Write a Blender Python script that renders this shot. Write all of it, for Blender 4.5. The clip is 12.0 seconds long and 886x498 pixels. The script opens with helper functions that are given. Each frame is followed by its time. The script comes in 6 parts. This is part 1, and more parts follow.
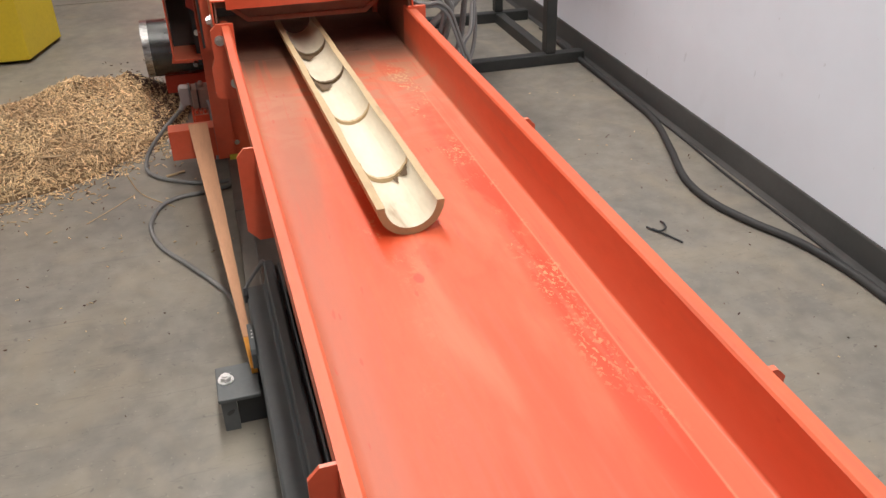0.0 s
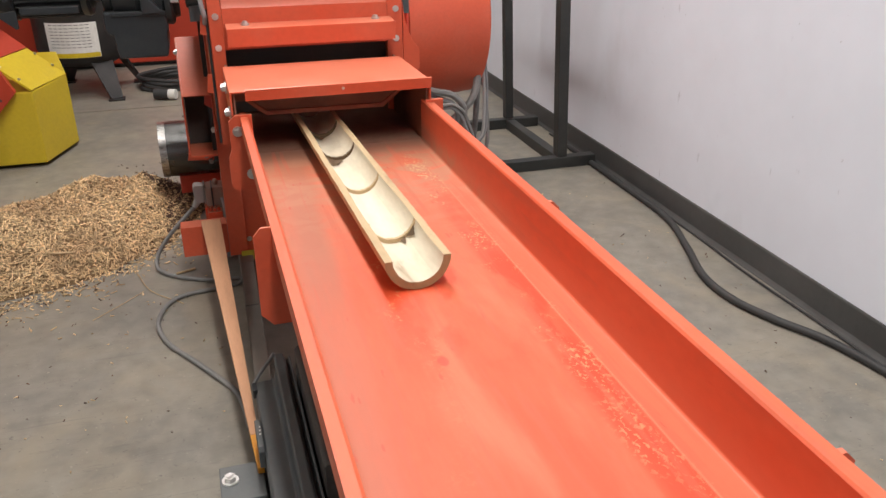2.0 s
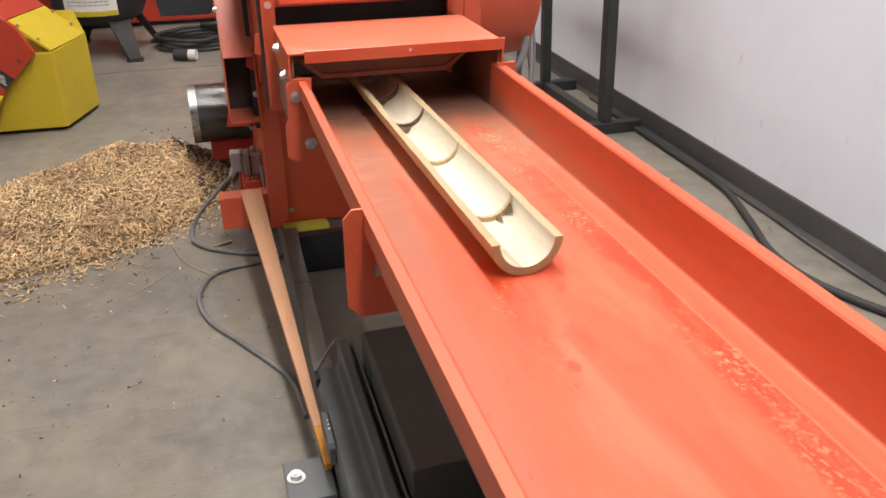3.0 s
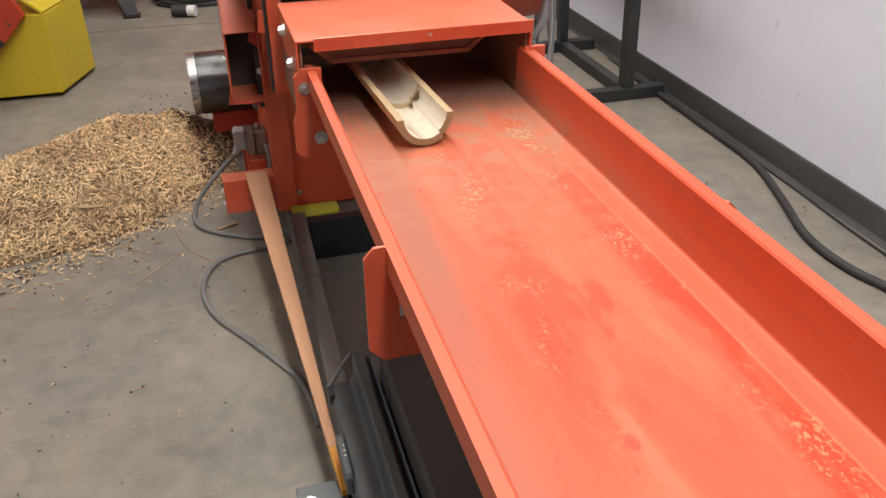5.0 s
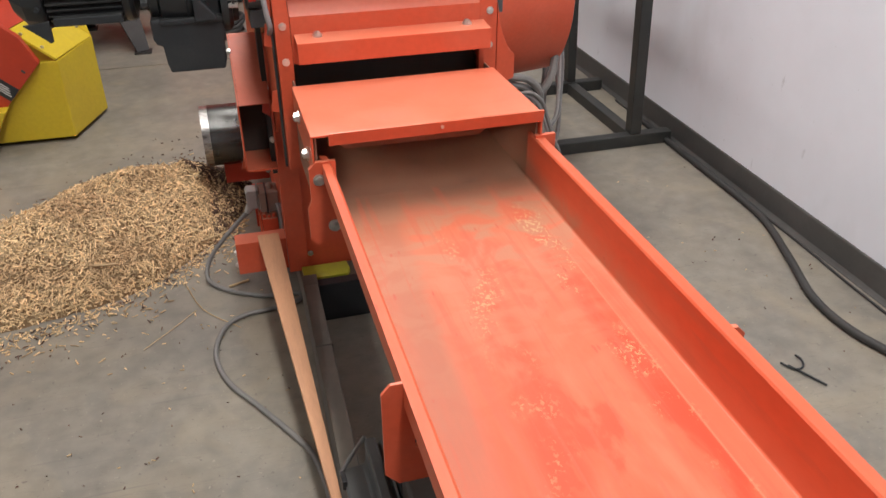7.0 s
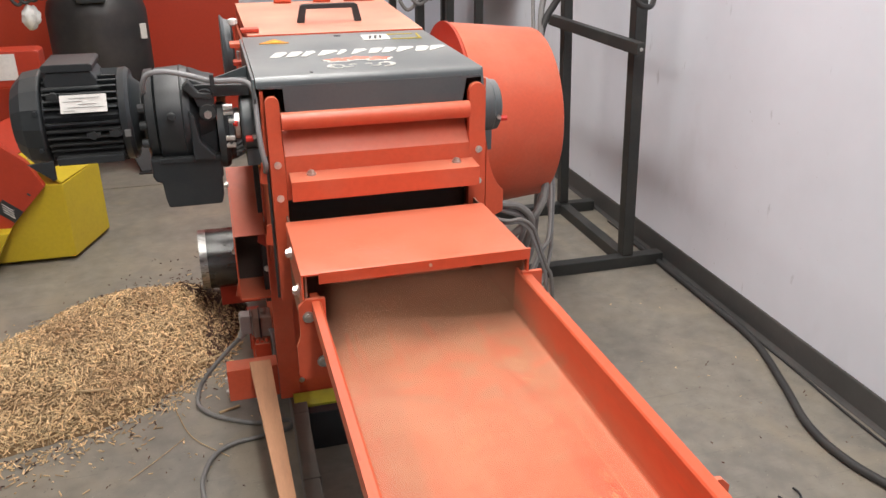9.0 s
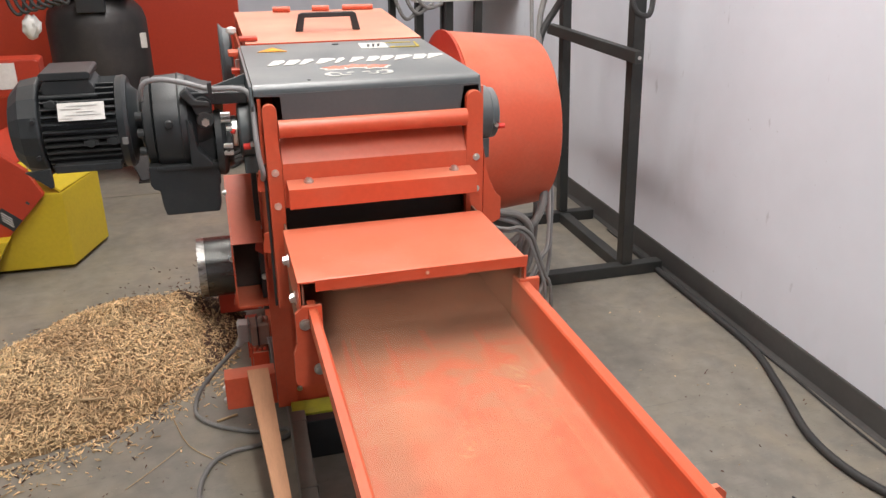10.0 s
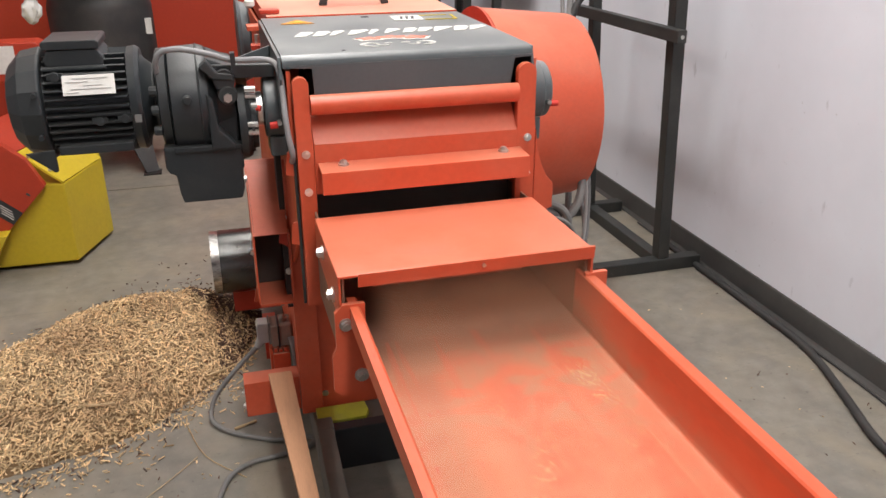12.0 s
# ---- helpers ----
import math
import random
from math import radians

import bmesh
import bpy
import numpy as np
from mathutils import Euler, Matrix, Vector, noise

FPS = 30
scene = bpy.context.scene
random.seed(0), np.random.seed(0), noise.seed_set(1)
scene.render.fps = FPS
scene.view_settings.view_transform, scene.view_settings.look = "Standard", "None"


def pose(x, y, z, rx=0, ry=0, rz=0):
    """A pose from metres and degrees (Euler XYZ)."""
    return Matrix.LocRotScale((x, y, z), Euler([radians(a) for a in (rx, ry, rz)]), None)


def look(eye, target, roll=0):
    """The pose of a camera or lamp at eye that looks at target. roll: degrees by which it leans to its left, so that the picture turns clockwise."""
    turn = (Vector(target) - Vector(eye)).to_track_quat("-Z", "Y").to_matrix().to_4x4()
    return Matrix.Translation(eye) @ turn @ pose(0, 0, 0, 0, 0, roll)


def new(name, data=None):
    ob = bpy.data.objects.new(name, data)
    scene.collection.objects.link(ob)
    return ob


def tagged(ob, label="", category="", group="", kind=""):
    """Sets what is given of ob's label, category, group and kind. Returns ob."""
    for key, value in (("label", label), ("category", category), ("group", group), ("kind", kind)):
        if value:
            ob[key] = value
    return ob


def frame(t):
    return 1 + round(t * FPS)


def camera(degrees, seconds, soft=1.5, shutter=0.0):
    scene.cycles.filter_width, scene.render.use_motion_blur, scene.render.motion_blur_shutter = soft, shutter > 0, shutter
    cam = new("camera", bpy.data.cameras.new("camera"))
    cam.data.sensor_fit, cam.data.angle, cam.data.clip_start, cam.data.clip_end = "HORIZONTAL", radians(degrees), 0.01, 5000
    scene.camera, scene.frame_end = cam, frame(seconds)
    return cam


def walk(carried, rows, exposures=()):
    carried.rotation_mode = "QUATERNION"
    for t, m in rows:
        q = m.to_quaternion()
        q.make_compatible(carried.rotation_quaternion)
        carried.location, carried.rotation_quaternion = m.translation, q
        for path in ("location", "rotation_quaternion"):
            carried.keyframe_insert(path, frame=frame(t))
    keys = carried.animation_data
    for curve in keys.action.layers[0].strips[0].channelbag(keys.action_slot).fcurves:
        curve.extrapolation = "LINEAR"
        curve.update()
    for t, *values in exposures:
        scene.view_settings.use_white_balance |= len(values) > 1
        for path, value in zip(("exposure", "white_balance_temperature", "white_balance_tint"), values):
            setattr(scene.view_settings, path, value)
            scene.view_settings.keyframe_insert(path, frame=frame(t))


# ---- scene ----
# ---- camera ----
cam = camera(58.1, 12.0, soft=1.45, shutter=0.4)
PATH = [
    (0, (0.142, -0.066, 1.268), (0.646, 1.533, 0.179), 0.0),
    (0.5, (0.137, -0.065, 1.272), (0.639, 1.55, 0.204), 0.0),
    (0.7, (0.136, -0.066, 1.27), (0.656, 1.618, 0.332), 0.0),
    (0.85, (0.135, -0.067, 1.269), (0.667, 1.664, 0.418), 0.0),
    (1, (0.134, -0.067, 1.268), (0.668, 1.666, 0.425), 0.0),
    (1.5, (0.128, -0.063, 1.24), (0.661, 1.672, 0.401), -0.0),
    (2, (0.125, -0.033, 1.201), (0.655, 1.701, 0.356), -0.1),
    (2.5, (0.095, 0.036, 1.172), (0.621, 1.761, 0.307), -0.2),
    (3, (0.024, 0.146, 1.168), (0.532, 1.843, 0.24), 0.0),
    (3.5, (0.008, 0.221, 1.167), (0.503, 1.884, 0.174), 0.0),
    (3.7, (0.011, 0.236, 1.177), (0.513, 1.884, 0.161), 0.2),
    (5.3, (0.041, 0.325, 1.225), (0.512, 1.959, 0.173), -0.3),
    (5.5, (0.039, 0.323, 1.24), (0.507, 1.957, 0.187), -0.3),
    (6, (0.037, 0.353, 1.279), (0.502, 1.989, 0.228), -0.2),
    (6.5, (0.037, 0.373, 1.322), (0.501, 2.012, 0.273), -0.2),
    (7, (0.044, 0.381, 1.359), (0.512, 2.026, 0.322), -0.2),
    (7.5, (0.05, 0.384, 1.386), (0.526, 2.062, 0.409), -0.3),
    (7.7, (0.051, 0.382, 1.392), (0.533, 2.078, 0.452), -0.2),
    (9.5, (0.076, 0.384, 1.425), (0.578, 2.154, 0.639), -0.1),
    (10, (0.077, 0.382, 1.417), (0.579, 2.154, 0.637), -0.1),
    (10.5, (0.077, 0.379, 1.411), (0.579, 2.152, 0.634), -0.1),
    (11, (0.067, 0.381, 1.404), (0.569, 2.154, 0.625), -0.1),
    (11.5, (0.021, 0.416, 1.374), (0.519, 2.188, 0.592), -0.1),
    (12, (0.026, 0.572, 1.332), (0.527, 2.341, 0.545), -0.2),
]
# the film brightens a little for a moment at three seconds
walk(cam, [(t, look(eye, target, roll)) for t, eye, target, roll in PATH], exposures=[(0, 0.0), (2.5, 0.02), (3.0, 0.17), (3.5, 0.05), (5.5, 0.0), (12.0, 0.0)])

# ---- world and light ----
world = bpy.data.worlds.new("world")
scene.world = world
world.use_nodes = True
world.node_tree.nodes["Background"].inputs[0].default_value = (0.9, 0.95, 1.0, 1)
world.node_tree.nodes["Background"].inputs[1].default_value = 0.1
scene.view_settings.exposure = 0.0

LAMP_POWER = 66.0
LAMP_PLACES = [(0.45, 4.4), (0.45, 2.0), (0.45, -0.4), (-3.2, 3.6), (-3.2, 0.2)]
LAMP_SHARE = [0.86, 1.16, 1.14, 0.46, 0.62]
CEILING = 3.7


def ceiling_lamp(x, y, share):
    data = bpy.data.lights.new("tube_light", "AREA")
    data.shape, data.size, data.size_y = "RECTANGLE", 0.32, 1.9
    data.energy, data.color = LAMP_POWER * share, (1.0, 0.975, 0.95)
    ob = new("tube_light", data)
    ob.matrix_world = pose(x, y, CEILING - 0.16)


for (lx, ly), share in zip(LAMP_PLACES, LAMP_SHARE):
    ceiling_lamp(lx, ly, share)


# ---- materials ----
def link(nt, a, b):
    nt.links.new(a, b)


def mat(name, col, rough=0.5, metal=0.0, col2=None, amount=0.35, scale=4.0, fine=70.0, bump=0.08, stretch=(1, 1, 1), lo=0.45, hi=0.7, island=0.0, dust=None, rvar=0.12, grains=(0.95, 1.035)):
    """Paint or raw stuff: a second colour in cloudy patches, fine grain, relief."""
    m = bpy.data.materials.new(name)
    m.use_nodes = True
    nt = m.node_tree
    b = nt.nodes["Principled BSDF"]
    tc = nt.nodes.new("ShaderNodeTexCoord")
    mp = nt.nodes.new("ShaderNodeMapping")
    mp.inputs["Scale"].default_value = stretch
    link(nt, tc.outputs["Object"], mp.inputs[0])
    big = nt.nodes.new("ShaderNodeTexNoise")
    big.inputs["Scale"].default_value, big.inputs["Detail"].default_value, big.inputs["Roughness"].default_value = scale, 6, 0.62
    link(nt, mp.outputs[0], big.inputs["Vector"])
    ramp = nt.nodes.new("ShaderNodeMapRange")
    ramp.inputs["From Min"].default_value, ramp.inputs["From Max"].default_value, ramp.inputs["To Max"].default_value = lo, hi, amount
    link(nt, big.outputs[0], ramp.inputs[0])
    mix = nt.nodes.new("ShaderNodeMix")
    mix.data_type = "RGBA"
    mix.inputs[6].default_value = (*col, 1)
    mix.inputs[7].default_value = (*(col2 or [c * 0.6 for c in col]), 1)
    link(nt, ramp.outputs[0], mix.inputs[0])
    grain = nt.nodes.new("ShaderNodeTexNoise")
    grain.inputs["Scale"].default_value, grain.inputs["Detail"].default_value = fine, 4
    link(nt, mp.outputs[0], grain.inputs["Vector"])
    gr = nt.nodes.new("ShaderNodeMapRange")
    gr.inputs["From Min"].default_value, gr.inputs["From Max"].default_value = 0.3, 0.7
    gr.inputs["To Min"].default_value, gr.inputs["To Max"].default_value = grains
    link(nt, grain.outputs[0], gr.inputs[0])
    mul = nt.nodes.new("ShaderNodeMix")
    mul.data_type, mul.blend_type = "RGBA", "MULTIPLY"
    mul.inputs[0].default_value = 1
    link(nt, mix.outputs[2], mul.inputs[6])
    link(nt, gr.outputs[0], mul.inputs[7])
    out = mul.outputs[2]
    if island:
        geo = nt.nodes.new("ShaderNodeNewGeometry")
        rr = nt.nodes.new("ShaderNodeMapRange")
        rr.inputs["To Min"].default_value, rr.inputs["To Max"].default_value = 1 - island, 1 + island
        link(nt, geo.outputs["Random Per Island"], rr.inputs[0])
        m2 = nt.nodes.new("ShaderNodeMix")
        m2.data_type, m2.blend_type = "RGBA", "MULTIPLY"
        m2.inputs[0].default_value = 1
        link(nt, out, m2.inputs[6])
        link(nt, rr.outputs[0], m2.inputs[7])
        out = m2.outputs[2]
    if dust:
        # settled dust on faces that look up
        geo = nt.nodes.new("ShaderNodeNewGeometry")
        sep = nt.nodes.new("ShaderNodeSeparateXYZ")
        link(nt, geo.outputs["Normal"], sep.inputs[0])
        up = nt.nodes.new("ShaderNodeMapRange")
        up.inputs["From Min"].default_value, up.inputs["From Max"].default_value = 0.35, 1.0
        up.inputs["To Max"].default_value = dust[3]
        link(nt, sep.outputs[2], up.inputs[0])
        cl = nt.nodes.new("ShaderNodeMath")
        cl.operation = "MULTIPLY"
        link(nt, up.outputs[0], cl.inputs[0])
        link(nt, big.outputs[0], cl.inputs[1])
        m3 = nt.nodes.new("ShaderNodeMix")
        m3.data_type = "RGBA"
        link(nt, cl.outputs[0], m3.inputs[0])
        link(nt, out, m3.inputs[6])
        m3.inputs[7].default_value = (*dust[:3], 1)
        out = m3.outputs[2]
    link(nt, out, b.inputs["Base Color"])
    rv = nt.nodes.new("ShaderNodeMapRange")
    rv.inputs["To Min"].default_value, rv.inputs["To Max"].default_value = max(0.02, rough - rvar), min(1, rough + rvar)
    link(nt, big.outputs[0], rv.inputs[0])
    link(nt, rv.outputs[0], b.inputs["Roughness"])
    b.inputs["Metallic"].default_value = metal
    if bump:
        bp = nt.nodes.new("ShaderNodeBump")
        bp.inputs["Strength"].default_value, bp.inputs["Distance"].default_value = bump, 0.004
        link(nt, grain.outputs[0], bp.inputs["Height"])
        link(nt, bp.outputs[0], b.inputs["Normal"])
    return m


RED = mat("red_paint", (0.60, 0.090, 0.038), 0.40, 0, (0.57, 0.122, 0.064), 0.6, 6, 90, 0.03, dust=(0.68, 0.30, 0.19, 0.7))
RED_DEEP = mat("red_paint_deep", (0.50, 0.045, 0.02), 0.4, 0, (0.40, 0.05, 0.03), 0.5, 5, 90, 0.05, dust=(0.45, 0.25, 0.17, 0.4))
BLACK = mat("black_paint", (0.022, 0.025, 0.028), 0.4, 0, (0.04, 0.04, 0.04), 0.6, 6, 120, 0.06)
# the upward tint holds grey dust and the ceiling's pale reflection, both as colour
SLATE = mat("slate_paint", (0.078, 0.092, 0.098), 0.36, 0, (0.105, 0.115, 0.118), 0.6, 5, 140, 0.03, dust=(0.34, 0.335, 0.325, 1.0))
RED_DUSTY = mat("dusty_red_paint", (0.60, 0.080, 0.032), 0.42, 0, (0.58, 0.12, 0.06), 0.4, 2.5, 90, 0.02, dust=(0.78, 0.45, 0.32, 1.3))
COVER_RED = mat("cover_paint", (0.62, 0.088, 0.034), 0.42, 0, (0.52, 0.050, 0.020), 0.7, 9, 90, 0.03, dust=(0.70, 0.33, 0.21, 0.62), lo=0.54, hi=0.66)
MOTOR = mat("motor_paint", (0.021, 0.025, 0.028), 0.42, 0, (0.045, 0.046, 0.045), 0.6, 9, 160, 0.08, dust=(0.13, 0.12, 0.11, 0.5))
STEEL = mat("bright_steel", (0.86, 0.85, 0.83), 0.34, 1.0, (0.45, 0.43, 0.40), 0.5, 20, 200, 0.05)
ZINC = mat("zinc_plate", (0.74, 0.73, 0.70), 0.36, 1.0, (0.38, 0.36, 0.34), 0.6, 60, 300, 0.08)
PIPE = mat("pipe_steel", (0.16, 0.16, 0.155), 0.26, 0.9, (0.04, 0.036, 0.032), 0.9, 5, 60, 0.04, stretch=(1, 3, 3), lo=0.4, hi=0.75)
RIM = mat("scraped_steel", (0.50, 0.49, 0.47), 0.3, 0.95, (0.12, 0.11, 0.10), 0.9, 22, 90, 0.05, stretch=(1, 3, 3), lo=0.45, hi=0.7)
FRAME = mat("grey_steel", (0.13, 0.125, 0.115), 0.6, 0.2, (0.22, 0.20, 0.17), 0.7, 6, 90, 0.12, dust=(0.30, 0.27, 0.22, 0.7))
DRIVE = mat("charcoal_paint", (0.088, 0.098, 0.101), 0.5, 0, (0.125, 0.127, 0.122), 0.6, 7, 90, 0.08, dust=(0.17, 0.165, 0.15, 0.5))
HOUSING = mat("dusty_black_paint", (0.052, 0.046, 0.041), 0.6, 0, (0.075, 0.066, 0.056), 0.7, 6, 90, 0.06)
STAND = mat("stand_paint", (0.024, 0.025, 0.024), 0.5, 0, (0.055, 0.052, 0.046), 0.6, 5, 80, 0.06)
YELLOW = mat("yellow_paint", (0.57, 0.42, 0.018), 0.4, 0, (0.46, 0.33, 0.03), 0.5, 3, 60, 0.04)
LIME = mat("lime_paint", (0.55, 0.56, 0.06), 0.5, 0, (0.40, 0.38, 0.10), 0.6, 20, 90, 0.06)
WOOD = mat("dusty_wood", (0.60, 0.315, 0.175), 0.7, 0, (0.47, 0.25, 0.145), 0.6, 7, 60, 0.15, stretch=(8, 0.7, 8))
ORANGE = mat("orange_paint", (0.72, 0.30, 0.03), 0.5, 0, (0.55, 0.22, 0.03), 0.5, 30, 90, 0.06)
BADGE = mat("badge_red", (0.62, 0.22, 0.15), 0.5, 0, (0.55, 0.14, 0.08), 0.7, 40, 90, 0.02)
RUBBER = mat("black_rubber", (0.028, 0.027, 0.027), 0.65, 0, (0.055, 0.05, 0.045), 0.6, 8, 120, 0.1)
CABLE = mat("grey_cable", (0.17, 0.165, 0.16), 0.55, 0, (0.26, 0.24, 0.22), 0.6, 12, 120, 0.08)
SOCKET = mat("dusty_socket", (0.27, 0.19, 0.15), 0.7, 0, (0.20, 0.17, 0.155), 0.8, 26, 90, 0.1)
MOTOR_CABLE = mat("worn_grey_cable", (0.26, 0.255, 0.26), 0.5, 0, (0.18, 0.175, 0.175), 0.6, 12, 120, 0.06)
PALE_CABLE = mat("pale_cable", (0.42, 0.41, 0.40), 0.5, 0, (0.30, 0.29, 0.28), 0.6, 12, 120, 0.06)
LABEL = mat("label_white", (0.72, 0.70, 0.66), 0.5, 0, (0.55, 0.53, 0.50), 0.6, 14, 90, 0.02)
INK = mat("ink_dark", (0.05, 0.05, 0.05), 0.6, 0, None, 0.2, 9, 90, 0.0)
BASE = mat("rubber_base", (0.060, 0.059, 0.057), 0.5, 0, (0.11, 0.105, 0.10), 0.6, 3, 60, 0.05)
BAG = mat("white_bag", (0.70, 0.69, 0.66), 0.5, 0, (0.55, 0.53, 0.50), 0.5, 9, 30, 0.4)
TANK = mat("tank_paint", (0.019, 0.017, 0.017), 0.5, 0, (0.06, 0.05, 0.045), 0.6, 5, 90, 0.06)
CABINET_RED = mat("cabinet_red", (0.42, 0.040, 0.016), 0.4, 0, (0.36, 0.036, 0.018), 0.5, 2, 60, 0.03)
BRASS = mat("red_cap", (0.60, 0.03, 0.02), 0.4, 0, None, 0.2, 20, 90, 0.0)
CEIL = mat("ceiling_paint", (0.7, 0.69, 0.67), 0.8, 0, (0.6, 0.59, 0.57), 0.5, 1, 30, 0.04)
CHIP = mat("bamboo_chip", (0.68, 0.485, 0.27), 0.75, 0, (0.44, 0.28, 0.15), 0.9, 5, 60, 0.1, island=0.58)
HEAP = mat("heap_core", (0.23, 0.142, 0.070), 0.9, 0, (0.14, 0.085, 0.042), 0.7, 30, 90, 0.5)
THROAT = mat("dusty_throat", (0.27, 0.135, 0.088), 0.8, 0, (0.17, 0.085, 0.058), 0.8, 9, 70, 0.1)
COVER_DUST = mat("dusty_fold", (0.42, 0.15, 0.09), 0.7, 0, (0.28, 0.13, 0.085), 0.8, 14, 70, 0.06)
# darker copy of the throat brown: dust, with the interior's shade in the colour
THROAT_SHADE = mat("shaded_throat", (0.062, 0.050, 0.043), 0.8, 0, (0.095, 0.070, 0.056), 0.7, 8, 70, 0.1)
CHIP_DARK = mat("dark_chip", (0.095, 0.05, 0.038), 0.8, 0, (0.2, 0.12, 0.06), 0.6, 9, 60, 0.1, island=0.5)
GLOW = bpy.data.materials.new("tube_glow")
GLOW.use_nodes = True
GLOW.node_tree.nodes["Principled BSDF"].inputs["Emission Color"].default_value = (1, 0.97, 0.92, 1)
GLOW.node_tree.nodes["Principled BSDF"].inputs["Emission Strength"].default_value = 6


def concrete():
    m = mat("worn_concrete", (0.232, 0.209, 0.172), 0.42, 0, (0.163, 0.152, 0.134), 0.7, 3.0, 16, 0.10, lo=0.40, hi=0.66, rvar=0.16, grains=(0.84, 1.13))
    nt = m.node_tree
    b = nt.nodes["Principled BSDF"]
    src = b.inputs["Base Color"].links[0].from_socket
    tc = [n for n in nt.nodes if n.type == "TEX_COORD"][0]
    # pale dusty clouds
    n1 = nt.nodes.new("ShaderNodeTexNoise")
    n1.inputs["Scale"].default_value, n1.inputs["Detail"].default_value, n1.inputs["Distortion"].default_value = 3.6, 9, 1.1
    link(nt, tc.outputs["Object"], n1.inputs["Vector"])
    r1 = nt.nodes.new("ShaderNodeMapRange")
    r1.inputs["From Min"].default_value, r1.inputs["From Max"].default_value, r1.inputs["To Max"].default_value = 0.46, 0.74, 0.6
    link(nt, n1.outputs[0], r1.inputs[0])
    x1 = nt.nodes.new("ShaderNodeMix")
    x1.data_type = "RGBA"
    link(nt, r1.outputs[0], x1.inputs[0])
    link(nt, src, x1.inputs[6])
    x1.inputs[7].default_value = (0.310, 0.260, 0.188, 1)
    # scratches: thin bent dark lines
    mp = nt.nodes.new("ShaderNodeMapping")
    mp.inputs["Scale"].default_value, mp.inputs["Rotation"].default_value = (1.2, 9, 1), (0, 0, 0.7)
    link(nt, tc.outputs["Object"], mp.inputs[0])
    n2 = nt.nodes.new("ShaderNodeTexNoise")
    n2.inputs["Scale"].default_value, n2.inputs["Detail"].default_value = 3, 2
    link(nt, mp.outputs[0], n2.inputs["Vector"])
    s = nt.nodes.new("ShaderNodeMath")
    s.operation, s.inputs[1].default_value = "SUBTRACT", 0.5
    link(nt, n2.outputs[0], s.inputs[0])
    a = nt.nodes.new("ShaderNodeMath")
    a.operation = "ABSOLUTE"
    link(nt, s.outputs[0], a.inputs[0])
    r2 = nt.nodes.new("ShaderNodeMapRange")
    r2.inputs["From Min"].default_value, r2.inputs["From Max"].default_value = 0.0, 0.006
    r2.inputs["To Min"].default_value, r2.inputs["To Max"].default_value = 0.34, 0.0
    link(nt, a.outputs[0], r2.inputs[0])
    x2 = nt.nodes.new("ShaderNodeMix")
    x2.data_type = "RGBA"
    link(nt, r2.outputs[0], x2.inputs[0])
    link(nt, x1.outputs[2], x2.inputs[6])
    x2.inputs[7].default_value = (0.13, 0.115, 0.10, 1)
    out = x2.outputs[2]
    for scale, stretch, rot, lo, hi, k, col in ((70, (1, 1, 1), 0, 0.66, 0.72, 0.55, (0.085, 0.075, 0.065)), (5, (0.5, 14, 1), -0.6, 0.64, 0.70, 0.4, (0.15, 0.135, 0.12)), (8, (1, 1, 1), 0, 0.56, 0.64, 0.35, (0.155, 0.145, 0.13)), (110, (1, 1, 1), 0, 0.66, 0.74, 0.5, (0.40, 0.36, 0.29))):
        mq = nt.nodes.new("ShaderNodeMapping")
        mq.inputs["Scale"].default_value, mq.inputs["Rotation"].default_value = stretch, (0, 0, rot)
        link(nt, tc.outputs["Object"], mq.inputs[0])
        nq = nt.nodes.new("ShaderNodeTexNoise")
        nq.inputs["Scale"].default_value, nq.inputs["Detail"].default_value, nq.inputs["Distortion"].default_value = scale, 5, 0.5
        link(nt, mq.outputs[0], nq.inputs["Vector"])
        rq = nt.nodes.new("ShaderNodeMapRange")
        rq.inputs["From Min"].default_value, rq.inputs["From Max"].default_value, rq.inputs["To Max"].default_value = lo, hi, k
        link(nt, nq.outputs[0], rq.inputs[0])
        xq = nt.nodes.new("ShaderNodeMix")
        xq.data_type = "RGBA"
        link(nt, rq.outputs[0], xq.inputs[0])
        link(nt, out, xq.inputs[6])
        xq.inputs[7].default_value = (*col, 1)
        out = xq.outputs[2]
    link(nt, out, b.inputs["Base Color"])
    return m


